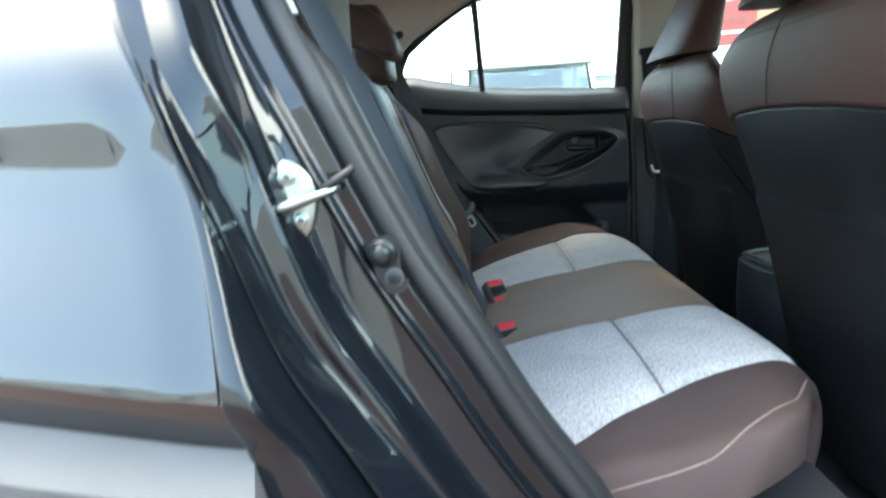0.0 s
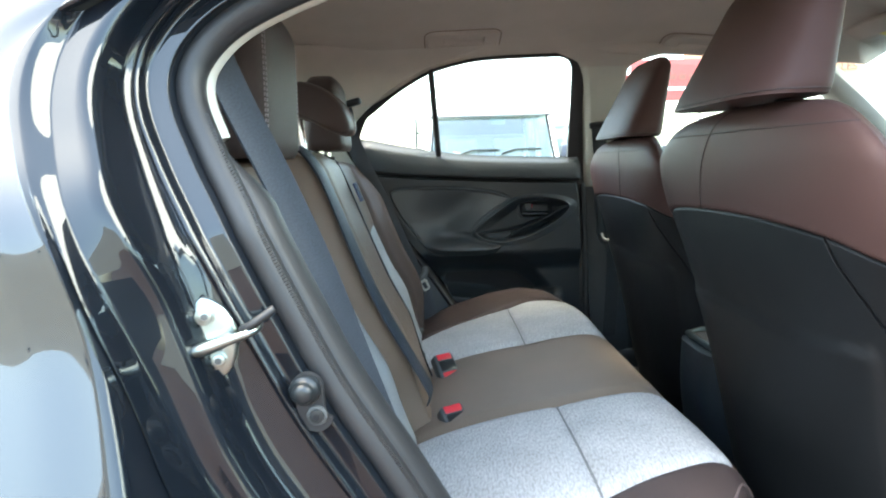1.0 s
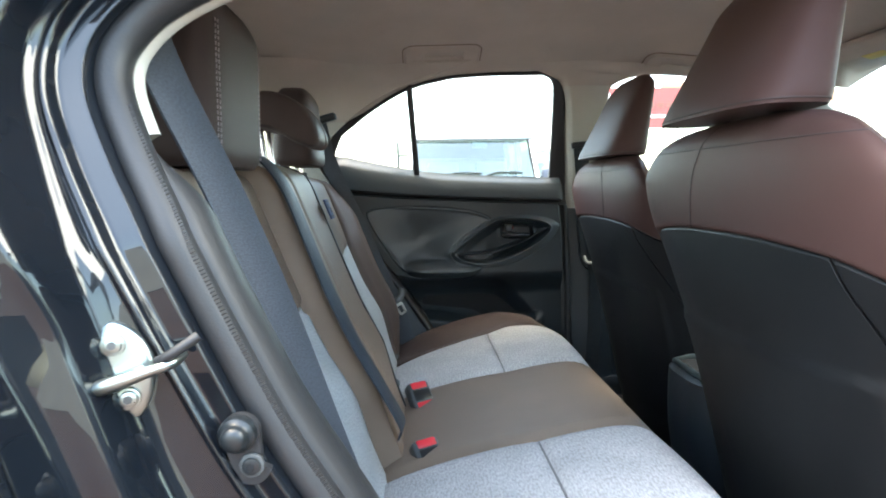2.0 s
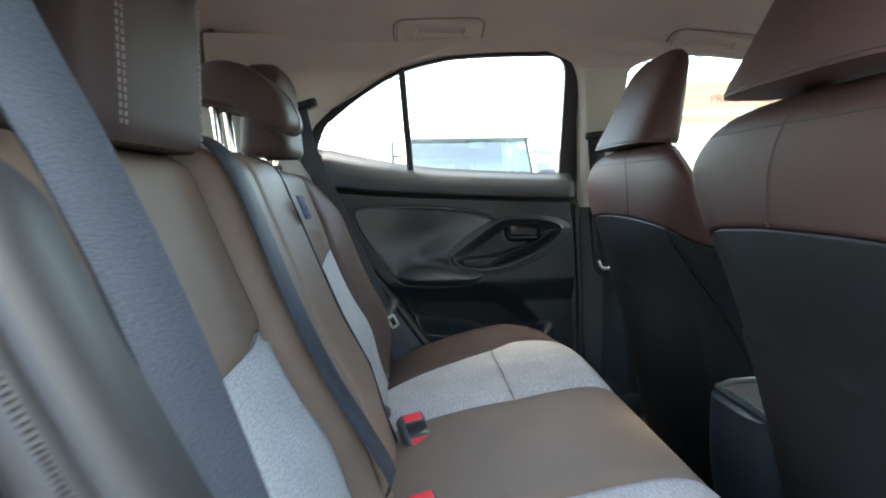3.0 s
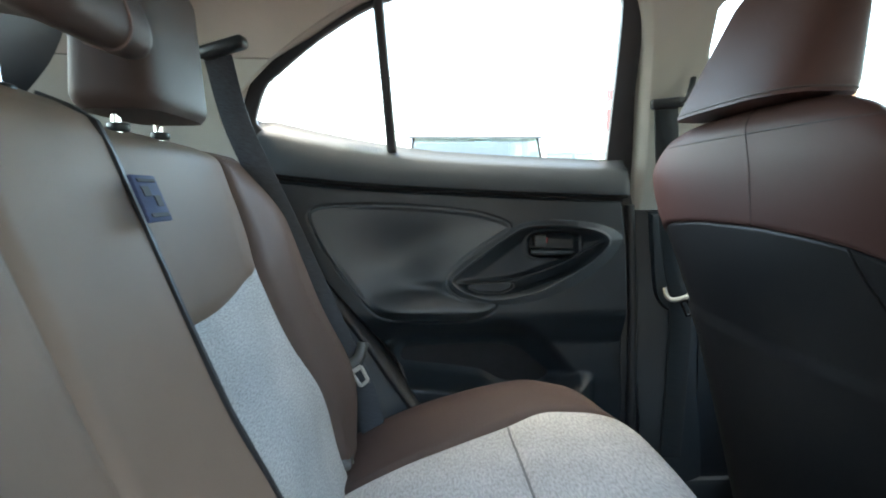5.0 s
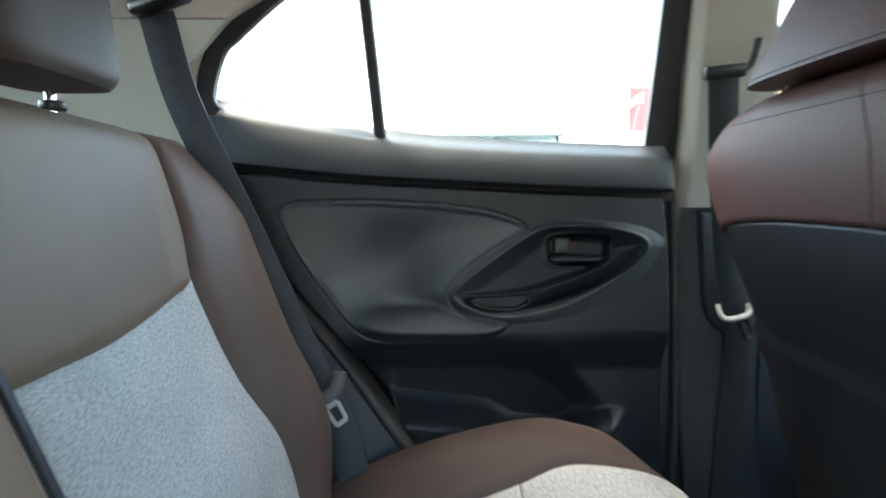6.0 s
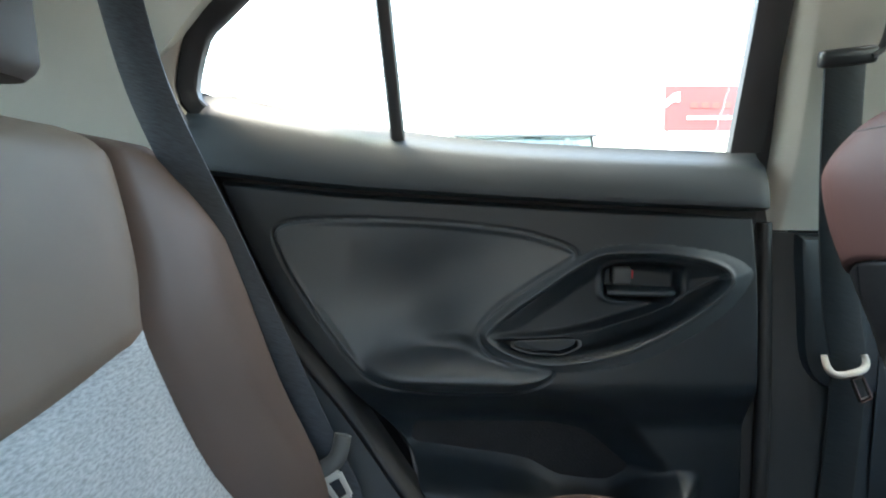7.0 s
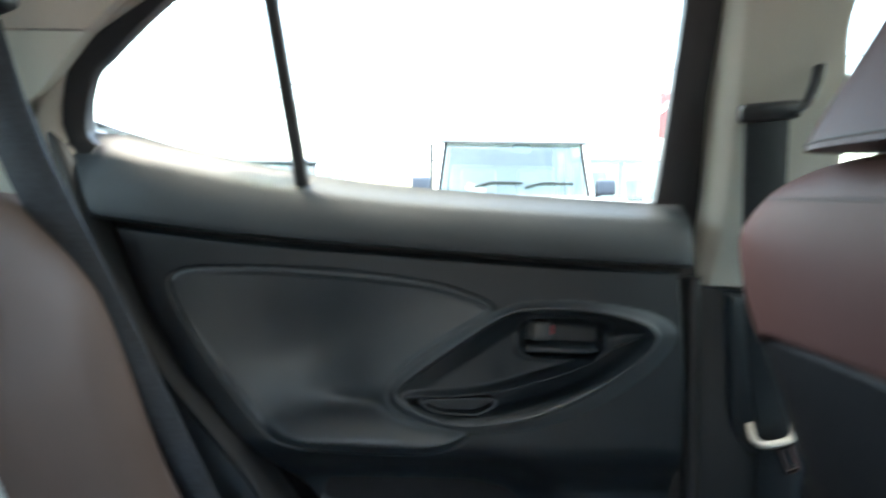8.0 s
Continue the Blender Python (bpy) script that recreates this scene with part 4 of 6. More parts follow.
cush_panel("cushion_centre", lambda s: -0.188, lambda s: 0.188, S0, SEND, LEATHER, cushion, nv=40)
part("cushion_core", box((0.50, 1.22, 0.13), (-0.03, 0, 0.43), bevel=0.02), CARPET, cushion)


# ---------------------------------------------------------------- headrests
def pillow(cx, cy, z0, z1, hw, back_x, front_x, lean, name, parent, mat, wrap=0.0, seam=0, foot=0.13, nw=28, nz=22, taper=0.0, power=3.2):
    """Rounded headrest pad: superellipse rings from its base to its top."""
    bm = bmesh.new()
    rings = []
    for j in range(nz + 1):
        v = j / nz
        grow = 1 - foot * (1 - min(1, v / 0.10)) ** 2 - 0.30 * max(0, (v - 0.80) / 0.20) ** 2.4
        z = lerp(z0, z1, v)
        w = hw * grow * (1 - taper * v)
        xb, xf = back_x(v), front_x(v)
        mid, half = (xb + xf) / 2, (xf - xb) / 2 * grow
        ring = []
        for i in range(nw):
            a = 6.28318 * i / nw
            c, s_ = math.cos(a), math.sin(a)
            px = math.copysign(abs(c) ** (2 / power), c)
            py = math.copysign(abs(s_) ** (2 / power), s_)
            x = mid + half * px
            y = cy + w * py
            x += wrap * (abs(py) ** 2)
            ring.append(Vector((cx + x + lean * (z - z0), y, z)))
        rings.append(ring)
    vs = grid(bm, rings, wrap=True)
    bm.faces.new(vs[0])
    bm.faces.new(vs[-1])
    if seam:
        part("base_seam", tube(rings[seam], 0.0013, 6, closed=True), SEAM_DARK, parent, "dark stitched seam")
    return part(name, bm, mat, parent)


def rear_headrest(cy, label, hw=0.128, z0=1.098, lean=0.10, stitched=True):
    h = thing("headrest", label, "headrest", (-0.51, cy, 1.12), group="rear headrests")
    pillow(-0.515, cy, z0, 1.312, hw, lambda v: -0.045 + 0.012 * v, lambda v: 0.066 - 0.016 * v, lean, "pad", h, LEATHER_SHADED, nw=48, nz=26, power=4.5)
    for dy in (-0.055, 0.055):
        part("post", tube([(-0.515, cy + dy, 1.05), (-0.515, cy + dy, z0 + 0.03)], 0.006, 12), CHROME, h, "chrome post")
        part("collar", disc(0.013, 0.010, (-0.513, cy + dy, 1.106), (0, 0, 1), bevel=0.002), GLOSSY, h)
    for k in (-1, 1) if stitched else ():
        for off in (0.0, 0.007):
            bm = bmesh.new()
            for j in range(24):
                z = z0 + 0.014 + 0.0069 * j
                v = (z - z0) / (1.312 - z0)
                q = (hw - 0.034 - off) / hw
                drop = (0.0555 - 0.014 * v) * (1 - (1 - q ** 4.5) ** (1 / 4.5))
                x = -0.515 + 0.066 - 0.016 * v + lean * (z - z0) - drop + 0.0002
                p = Vector((x, cy + k * (hw - 0.034 - off), z))
                tube([p, p + Vector((lean, 0, 1)).normalized() * 0.0044], 0.0009, 5, bm=bm)
            part("stitching", bm, STITCH, h, "pale stitching")
    return h


rear_headrest(-0.335, "brown leather outer headrest with pale stitching, pushed down")
rear_headrest(0.340, "plain brown leather outer headrest, pushed down", 0.100, 1.124, 0.0, False)
mid = thing("headrest", "brown leather centre headrest raised on bare chrome posts", "headrest", (-0.51, 0.06, 1.12), group="rear headrests")
# saddle-shaped pad: one side section run across, with rounded ends
MIDSEC = smooth_path([(-0.556, 0, 1.200), (-0.554, 0, 1.234), (-0.534, 0, 1.257), (-0.498, 0, 1.263), (-0.456, 0, 1.250), (-0.422, 0, 1.222), (-0.404, 0, 1.188), (-0.402, 0, 1.162), (-0.418, 0, 1.151), (-0.450, 0, 1.161), (-0.488, 0, 1.183), (-0.528, 0, 1.192)], 4, closed=True)
mc = Vector((-0.485, 0, 1.210))
bm = bmesh.new()
rows = []
for i in range(29):
    t = i / 28
    e = min(t, 1 - t) * 28
    sc = 0.72 + 0.28 * math.sqrt(1 - (1 - min(1, e / 5)) ** 2)
    rows.append([mc + (p - mc) * sc + Vector((0, lerp(-0.010, 0.158, t), 0)) for p in MIDSEC])
vs = grid(bm, rows, wrap=True)
bm.faces.new(vs[0])
bm.faces.new(vs[-1])
part("pad", bm, LEATHER_SHADED, mid)
part("seam", tube([mc + (p - mc) * 1.004 + Vector((0, 0.095, 0)) for p in MIDSEC[8:36]], 0.0016, 6), PIPING, mid)
for y in (0.026, 0.092):
    part("post", tube([(-0.512, y, 1.06), (-0.524, y, 1.19)], 0.0068, 14), CHROME, mid, "chrome post")
    part("collar", disc(0.014, 0.012, (-0.514, y, 1.115), (0, 0, 1), bevel=0.003), GLOSSY, mid)


# ---------------------------------------------------------------- front seats
def front_seat(cy, sx, lift, name_label):
    seat = thing("front_seat", name_label, "front seat", (0.5 + sx, cy, 0.40), group="front seats")

    k = 1 if cy > 0 else -1

    def half(z):
        return curve([(0.38, 0.210), (0.60, 0.238), (0.85, 0.264), (0.95, 0.280), (1.02, 0.287), (1.06, 0.285), (1.09, 0.262), (1.105, 0.242), (1.122, 0.213), (1.134, 0.178), (1.141, 0.145), (1.146, 0.095)], z)

    def rear_x(z):
        return sx + curve([(0.38, 0.370), (0.55, 0.340), (0.75, 0.300), (0.95, 0.254), (1.06, 0.246), (1.11, 0.250), (1.132, 0.262), (1.146, 0.282)], z)

    def depth(z):
        return curve([(0.38, 0.19), (0.60, 0.160), (0.80, 0.134), (0.90, 0.112), (0.97, 0.086), (1.00, 0.068), (1.044, 0.044), (1.083, 0.032), (1.120, 0.028), (1.146, 0.022)], z)

    def sect(z, a, out=0.0):
        """A point of the back's outer surface; a runs from one front edge over the rear to the other."""
        p = curve([(0.6, 2.6), (0.90, 2.8), (1.0, 3.4), (1.05, 3.3), (1.10, 3.0), (1.15, 2.6)], z)
        c, q = max(0, math.cos(a * 1.5708)), math.sin(a * 1.5708)
        y = (half(z) + out) * math.copysign(abs(q) ** (2 / p), q)
        return Vector((rear_x(z) - out + depth(z) * (1 - c ** (2 / p)), cy + y, z))

    def edge_z(a):
        return 0.988 - 0.008 * step(0.0, 0.35, abs(a)) - 0.040 * step(0.25, 1.0, abs(a))

    def dart(z):
        """Where the side seam runs: it swings out towards the flank as it goes down."""
        return curve([(0.38, 0.96), (0.60, 0.95), (0.75, 0.90), (0.85, 0.78), (0.925, 0.60), (0.955, 0.50), (0.985, 0.42)], z)

    def pocket(z, a):
        return 0.0045 * step(0.832, 0.824, z - 0.006 * math.sin(3 * a * k)) * step(0.66, 0.60, abs(a)) * step(0.44, 0.50, z)

    def shell(z0, z1, name, mat, n=20, out=0.0, label="", a0=lambda z: -1.0, a1=lambda z: 1.0, m=36, slim=0.006):
        def soft(t):
            return 0.5 - 0.5 * math.cos(math.pi * t)

        def f(u, v):
            u, v = soft(u), soft(v)
            zg = lerp(0.38, 0.985, v)
            a = lerp(a0(zg), a1(zg), u)
            lo, hi = z0(a), z1(a)
            z = lerp(lo, hi, v)
            d = min(min(u, 1 - u) * abs(a1(zg) - a0(zg)) * 0.42, min(v, 1 - v) * (hi - lo))
            return sect(z, a, out + pocket(z, a) * (hi < 1.0) - 0.0040 * (1 - min(1, d / 0.005)) ** 2)

        def b(u, v):
            u, v = soft(u), soft(v)
            zg = lerp(0.38, 0.985, v)
            a = lerp(a0(zg), a1(zg), u)
            q = sect(lerp(z0(a), z1(a), v), a, -slim)
            return q + Vector((0.004, 0, 0))
        return part(name, slab(f, b, m, n), mat, seat, label)

    shell(lambda a: 0.38, edge_z, "side_cover", BACK_VINYL, 34, 0.0, "charcoal vinyl", lambda z: -1.0, lambda z: -dart(z), m=24)
    shell(lambda a: 0.38, edge_z, "seatback_cover", BACK_VINYL, 90, 0.0, "charcoal vinyl", lambda z: -dart(z), dart, m=70)
    shell(lambda a: 0.38, edge_z, "side_cover", BACK_VINYL, 34, 0.0, "charcoal vinyl", dart, lambda z: 1.0, m=24)
    for g in (-1, 1):
        part("side_seam", tube([sect(lerp(0.42, 0.972, i / 30), g * dart(lerp(0.42, 0.972, i / 30)), -0.0022) for i in range(31)], 0.0013, 6), BACK_VINYL, seat)
    shell(edge_z, lambda a: 1.146, "upper_panel", LEATHER_RED, 34, 0.003, "maroon leather upper back", m=72)
    s0 = -k * 0.052
    part("seam", tube([sect(lerp(edge_z(s0), 1.143, i / 20), s0, 0.0026) for i in range(21)], 0.0013, 6), SEAM_DARK, seat, "dark stitched seam")
    part("seam", tube([sect(1.108, lerp(-0.97, 0.97, i / 50), 0.0026) for i in range(51)], 0.0013, 6), SEAM_DARK, seat, "dark stitched seam")

    def fr(u, v):
        z = lerp(0.38, 1.134, v)
        a = lerp(-1, 1, u)
        return Vector((rear_x(z) + depth(z) - 0.004 + 0.010 * step(1.0, 0.9, z) * (1 - abs(a) ** 3), cy + (half(z) - 0.003) * a, z))
    part("backrest_front", slab(fr, lambda u, v: fr(u, v) + Vector((0.004, 0, 0)), 20, 24), LEATHER_RED, seat)
    part("seat_base", box((0.50, 0.50, 0.16), (0.72 + sx, cy, 0.56), (0, -6, 0), bevel=0.05, seg=4), LEATHER_RED, seat)
    part("seat_frame", box((0.44, 0.44, 0.14), (0.70 + sx, cy, 0.42), bevel=0.01), CARPET, seat)
    part("seam_stud", box((0.030, 0.004, 0.008), (rear_x(0.922) + depth(0.922) - 0.012, cy - k * 0.277, 0.922), (0, 28, 0), bevel=0.0015), CHROME, seat, "small bright stud")
    for dy in (-0.195, 0.195):
        part("seat_rail", box((0.52, 0.035, 0.05), (0.66, cy + dy, 0.375), bevel=0.006), GLOSSY, seat)
    # headrest
    pillow(sx - (0.012 if cy < 0 else 0.0), cy, 1.149 if cy < 0 else 1.145, 1.345, 0.156, lambda v: 0.220 + 0.082 * v, lambda v: 0.340 + 0.006 * v, 0.10, "headrest_pad", seat, LEATHER_RED, seam=1, foot=0.035, power=3.4, taper=0.22, nw=52, nz=36)
    for dy in (-0.062, 0.062):
        part("headrest_post", tube([(0.300 + sx, cy + dy, 1.11), (0.304 + sx, cy + dy, 1.168)], 0.0065, 12), CHROME, seat, "chrome post")
        part("headrest_collar", box((0.022, 0.024, 0.008), (0.300 + sx, cy + dy, 1.1465), bevel=0.003), GLOSSY, seat)
    seat.location.z += lift
    return seat


front_seat(0.352, 0.03, -0.008, "maroon leather front seat with charcoal seatback")
front_seat(-0.352, -0.026, 0.009, "maroon leather front seat with charcoal seatback")

# centre console end
console = thing("centre_console", "black plastic console end with an open tray", "console", (0.45, 0, 0.35))


def cons(u, v):
    z = lerp(0.33, 0.655, v)
    y = lerp(-0.11, 0.11, u)
    return Vector((0.350 + 0.06 * abs(y / 0.11) ** 4 + 0.05 * (1 - v) - 0.02 * math.sin(3.1 * v), y, z))


part("rear_face", slab(cons, lambda u, v: Vector((0.75, cons(u, v).y, cons(u, v).z)), 16, 20), DOOR_DARK, console)
part("tray_rim", tube([(0.380, -0.085, 0.660), (0.380, 0.085, 0.660), (0.42, 0.102, 0.662), (0.58, 0.102, 0.668), (0.58, -0.102, 0.668), (0.43, -0.102, 0.662)], 0.0065, 8, closed=True), ZINC, console, "satin silver rim")
part("tray_floor", slab(lambda u, v: Vector((lerp(0.386, 0.576, u), lerp(-0.094, 0.094, v), 0.658 + 0.004 * u)), lambda u, v: Vector((lerp(0.386, 0.576, u), lerp(-0.094, 0.094, v), 0.650)), 4, 4), CARPET, console)
part("armrest_lid", box((0.26, 0.19, 0.06), (0.72, 0, 0.70), bevel=0.02, seg=3), LEATHER_RED, console)


# ---------------------------------------------------------------- belts
def belt(label, at):
    return thing("seat_belt", label, "seat belt", at, group="seat belts")


fb = belt("dark grey webbing belt with a metal tongue, unbuckled", (-0.4, 0.62, 0.9))
pth = smooth_path([(-0.497, 0.598, 1.262), (-0.470, 0.612, 1.14), (-0.398, 0.625, 0.97), (-0.296, 0.640, 0.722), (-0.262, 0.645, 0.64), (-0.235, 0.640, 0.52)], 8)
part("webbing", ribbon(pth, 0.047, (0.92, 0.12, 0.38)), WEB, fb)
part("belt_guide", box((0.085, 0.03, 0.022), (-0.482, 0.578, 1.272), (0, -14, -8), bevel=0.008, seg=3), GLOSSY, fb)
part("tongue_cover", tube(smooth_path([(-0.318, 0.616, 0.714), (-0.312, 0.610, 0.700), (-0.290, 0.610, 0.702), (-0.266, 0.612, 0.718), (-0.259, 0.618, 0.746)], 5), 0.0110, 12, flat=0.6, up=(0, 1, 0)), BUCKLE, fb)
tg = bmesh.new()
TQ = [(-0.281, 0.607, 0.692), (-0.262, 0.607, 0.703), (-0.249, 0.607, 0.676), (-0.263, 0.607, 0.665)]
for i in range(4):
    tube([TQ[i - 1], TQ[i]], 0.0036 if i != 1 else 0.0055, 8, bm=tg, flat=0.55, up=(0, 1, 0))
part("tongue", tg, IVORY, fb, "bright metal buckle tongue")

nb = belt("blue-grey webbing belt hanging beside the backrest", (-0.4, -0.6, 0.9))
pth = smooth_path([(-0.480, -0.590, 1.29), (-0.436, -0.612, 1.178), (-0.388, -0.602, 1.06), (-0.349, -0.602, 0.96), (-0.293, -0.612, 0.80), (-0.233, -0.628, 0.64), (-0.20, -0.63, 0.52)], 8)
part("webbing", ribbon(pth, 0.047, (0.42, 0.88, 0.2)), WEB, nb)
part("belt_guide", box((0.085, 0.03, 0.022), (-0.50, -0.58, 1.31), (0, -14, 8), bevel=0.008, seg=3), GLOSSY, nb)

mb = belt("dark webbing centre belt pulled down the backrest", (-0.45, -0.14, 1.1))
mp = [back_pt(-0.172, 1.132, -0.03), back_pt(-0.172, 1.128, -0.004), back_pt(-0.175, 1.105, 0.029), back_pt(-0.184, 1.05, 0.046), back_pt(-0.193, 0.97, 0.048), back_pt(-0.193, 0.88, 0.047), back_pt(-0.181, 0.78, 0.050), back_pt(-0.160, 0.68, 0.059), back_pt(-0.140, 0.61, 0.062), back_pt(-0.134, 0.59, 0.050)]
part("webbing", ribbon(smooth_path(mp, 8), 0.046, (0.12, 0.98, 0.05)), WEB, mb)
part("belt_bezel", box((0.03, 0.075, 0.012), tuple(back_pt(-0.172, 1.125, -0.014)), (0, -20, 0), bevel=0.004), GLOSSY, mb)

ffb = belt("dark webbing front belt against the centre pillar", (0.42, 0.72, 0.9))
pth = smooth_path([(0.322, 0.650, 1.189), (0.335, 0.668, 1.10), (0.354, 0.690, 0.99), (0.374, 0.705, 0.89), (0.394, 0.712, 0.80), (0.40, 0.725, 0.66), (0.39, 0.725, 0.45)], 8)
part("webbing", ribbon(pth, 0.047, (1, 0.05, 0)), WEB_SHADED, ffb)
part("belt_guide", box((0.064, 0.014, 0.020), (0.322, 0.646, 1.192), (15, -6, 0), bevel=0.005, seg=3), GLOSSY, ffb)
part("guide_arm", tube(smooth_path([(0.345, 0.645, 1.192), (0.360, 0.645, 1.202), (0.369, 0.648, 1.222), (0.374, 0.652, 1.240)], 5), 0.0075, 10, flat=0.7), GLOSSY, ffb)
gd = tube(smooth_path([(0.353, 0.699, 0.828), (0.355, 0.695, 0.815), (0.361, 0.692, 0.806), (0.373, 0.691, 0.804), (0.390, 0.691, 0.808), (0.400, 0.693, 0.812), (0.405, 0.696, 0.819), (0.404, 0.699, 0.829)], 4), lambda t: 0.0042 + 0.0018 * math.sin(math.pi * t), 10, flat=0.8)
part("tongue_cover", gd, IVORY, ffb, "ivory plastic tongue cover")
tg = bmesh.new()
TQ = [(0.386, 0.694, 0.799), (0.400, 0.694, 0.802), (0.414, 0.695, 0.774), (0.401, 0.695, 0.768)]
for i in range(4):
    tube([TQ[i - 1], TQ[i]], 0.0030, 8, bm=tg, flat=0.55, up=(0, 1, 0))
part("tongue", tg, CHROME, ffb, "chrome buckle tongue")


def buckle(at, face):
    b = thing("belt_buckle", "dark grey belt buckle with a red release button", "belt buckle", at, group="belt buckles")
    n = Vector(face).normalized()
    side = Vector((0, 0, 1)).cross(n).normalized()
    m = Matrix.Translation(at) @ Matrix((n, side, n.cross(side))).transposed().to_4x4()

    def put(bm):
        bmesh.ops.transform(bm, matrix=m, verts=bm.verts)
        return bm
    part("housing", put(box((0.032, 0.054, 0.068), (0, 0, 0), bevel=0.008, seg=3)), BUCKLE, b)
    part("release_button", put(box((0.012, 0.040, 0.017), (0.012, 0, 0.0235), bevel=0.003)), RED, b, "red release button")
    part("front_plate", put(box((0.006, 0.042, 0.026), (0.0150, 0, -0.001), bevel=0.002)), GLOSSY, b)
    part("red_tab", put(box((0.010, 0.042, 0.013), (0.0130, 0, -0.0235), bevel=0.003)), RED, b, "red lower tab")
    part("stalk", put(box((0.014, 0.034, 0.07), (-0.008, 0, -0.062), bevel=0.004)), GLOSSY, b)
    return b


buckle((-0.210, 0.116, 0.580), (0.34, -0.62, 0.70))
buckle((-0.196, -0.140, 0.560), (0.30, -0.55, 0.78))
def anchor(x, y, z):
    a = thing("child_seat_anchor", "dark plastic anchor cover in the seat crease", "anchor", (x, y, z), group="anchors")
    part("cover", box((0.026, 0.044, 0.040), (x, y, z), (0, 30, 0), bevel=0.008, seg=3), BUCKLE, a)
    part("bolt", disc(0.006, 0.008, (x + 0.014, y, z + 0.008), (0.8, 0, 0.6), bevel=0.002), ZINC, a)
    return a


anchor(-0.290, 0.535, 0.545)
anchor(-0.280, 0.262, 0.553)


# ---------------------------------------------------------------- near door aperture
# centre line of the seal as an (x, z) run: up the rear edge, round the corner, along the roof
RUN = smooth_path([(0.45, 0, 0.40), (0.10, 0, 0.405), (-0.02, 0, 0.43), (-0.09, 0, 0.52), (-0.145, 0, 0.61), (-0.205, 0, 0.70), (-0.262, 0, 0.80), (-0.312, 0, 0.885), (-0.352, 0, 0.97), (-0.385, 0, 1.045), (-0.415, 0, 1.105), (-0.434, 0, 1.155), (-0.425, 0, 1.187), (-0.390, 0, 1.218), (-0.315, 0, 1.252), (-0.16, 0, 1.31), (0.1, 0, 1.36), (0.45, 0, 1.37)], 7)


def lean_y(z):
    return -0.700 + 0.30 * max(0, z - 1.03)


SHUT = [(0.40, -0.25), (0.60, -0.385), (0.71, -0.413), (0.76, -0.427), (0.80, -0.434), (0.90, -0.450)]
# edge of the outer panel, set out knot by knot beside the seal's run
OUT = smooth_path([(0.45, 0, 0.30), (0.06, 0, 0.30), (-0.14, 0, 0.34), (-0.27, 0, 0.44), (-0.35, 0, 0.55), (-0.403, 0, 0.66), (-0.430, 0, 0.765), (-0.442, 0, 0.845), (-0.459, 0, 0.935), (-0.485, 0, 1.020), (-0.520, 0, 1.092), (-0.538, 0, 1.142), (-0.535, 0, 1.180), (-0.500, 0, 1.212), (-0.41, 0, 1.254), (-0.23, 0, 1.315), (0.08, 0, 1.388), (0.45, 0, 1.40)], 7)
RIDGE = [(0.40, 0.075), (0.60, 0.088), (0.86, 0.088), (0.905, 0.085), (0.93, 0.081), (0.99, 0.072), (1.03, 0.066), (1.115, 0.056), (1.20, 0.050), (1.37, 0.042)]


QY = [(0.70, -0.886), (0.775, -0.884), (0.821, -0.8985), (0.826, -0.8975), (0.842, -0.8905), (0.87, -0.878), (0.91, -0.8615), (0.95, -0.8475), (0.98, -0.8400), (1.00, -0.8375), (1.03, -0.8340), (1.055, -0.828), (1.12, -0.796), (1.20, -0.757), (1.36, -0.68), (1.6, -0.55)]


def run_normal(i):
    m = len(RUN)
    t = RUN[min(i + 1, m - 1)] - RUN[max(i - 1, 0)]
    t.normalize()
    n = Vector((-t.z, 0, t.x))
    return -n if n.dot(Vector((-1, 0, 0.2))) < 0 and i > 4 else n


def rail(d, dy, ridge=0.0, low=0.0):
    """The seal's run moved outwards by d (plus a share of the ridge's distance) and sideways by dy."""
    out = []
    for i, p in enumerate(RUN):
        q = p + run_normal(i) * (d + ridge * curve(RIDGE, p.z))
        out.append(Vector((q.x, lean_y(q.z) + dy + low * step(1.02, 0.90, q.z), q.z)))
    return out


def skin_y(z):
    return curve(QY, z)


def crest(d, dy):
    """The wide rounded crest beside the striker: it comes up to the outer panel's face in the upper part."""
    out = rail(d, dy, 1.0)
    for p in out:
        p.y = lerp(p.y, skin_y(p.z) + 0.110 + dy, step(0.97, 1.08, p.z))
    return out


def outer_rail(w, dy, snap=0.0, crown=0.0):
    """From the crest (w = 0) to the outer panel's edge (w = 1); dy from the line between them, snap to the panel's own face."""
    out = []
    for p, o in zip(crest(0.026, -0.097), OUT):
        q = p.lerp(Vector((o.x, skin_y(o.z), o.z)), lerp(w[0], w[1], step(0.92, 1.04, o.z)))
        top = step(0.97, 1.08, q.z)
        q.y = lerp(q.y, skin_y(q.z), snap * (1 - top)) + lerp(dy, crown, top)
        out.append(q)
    return out


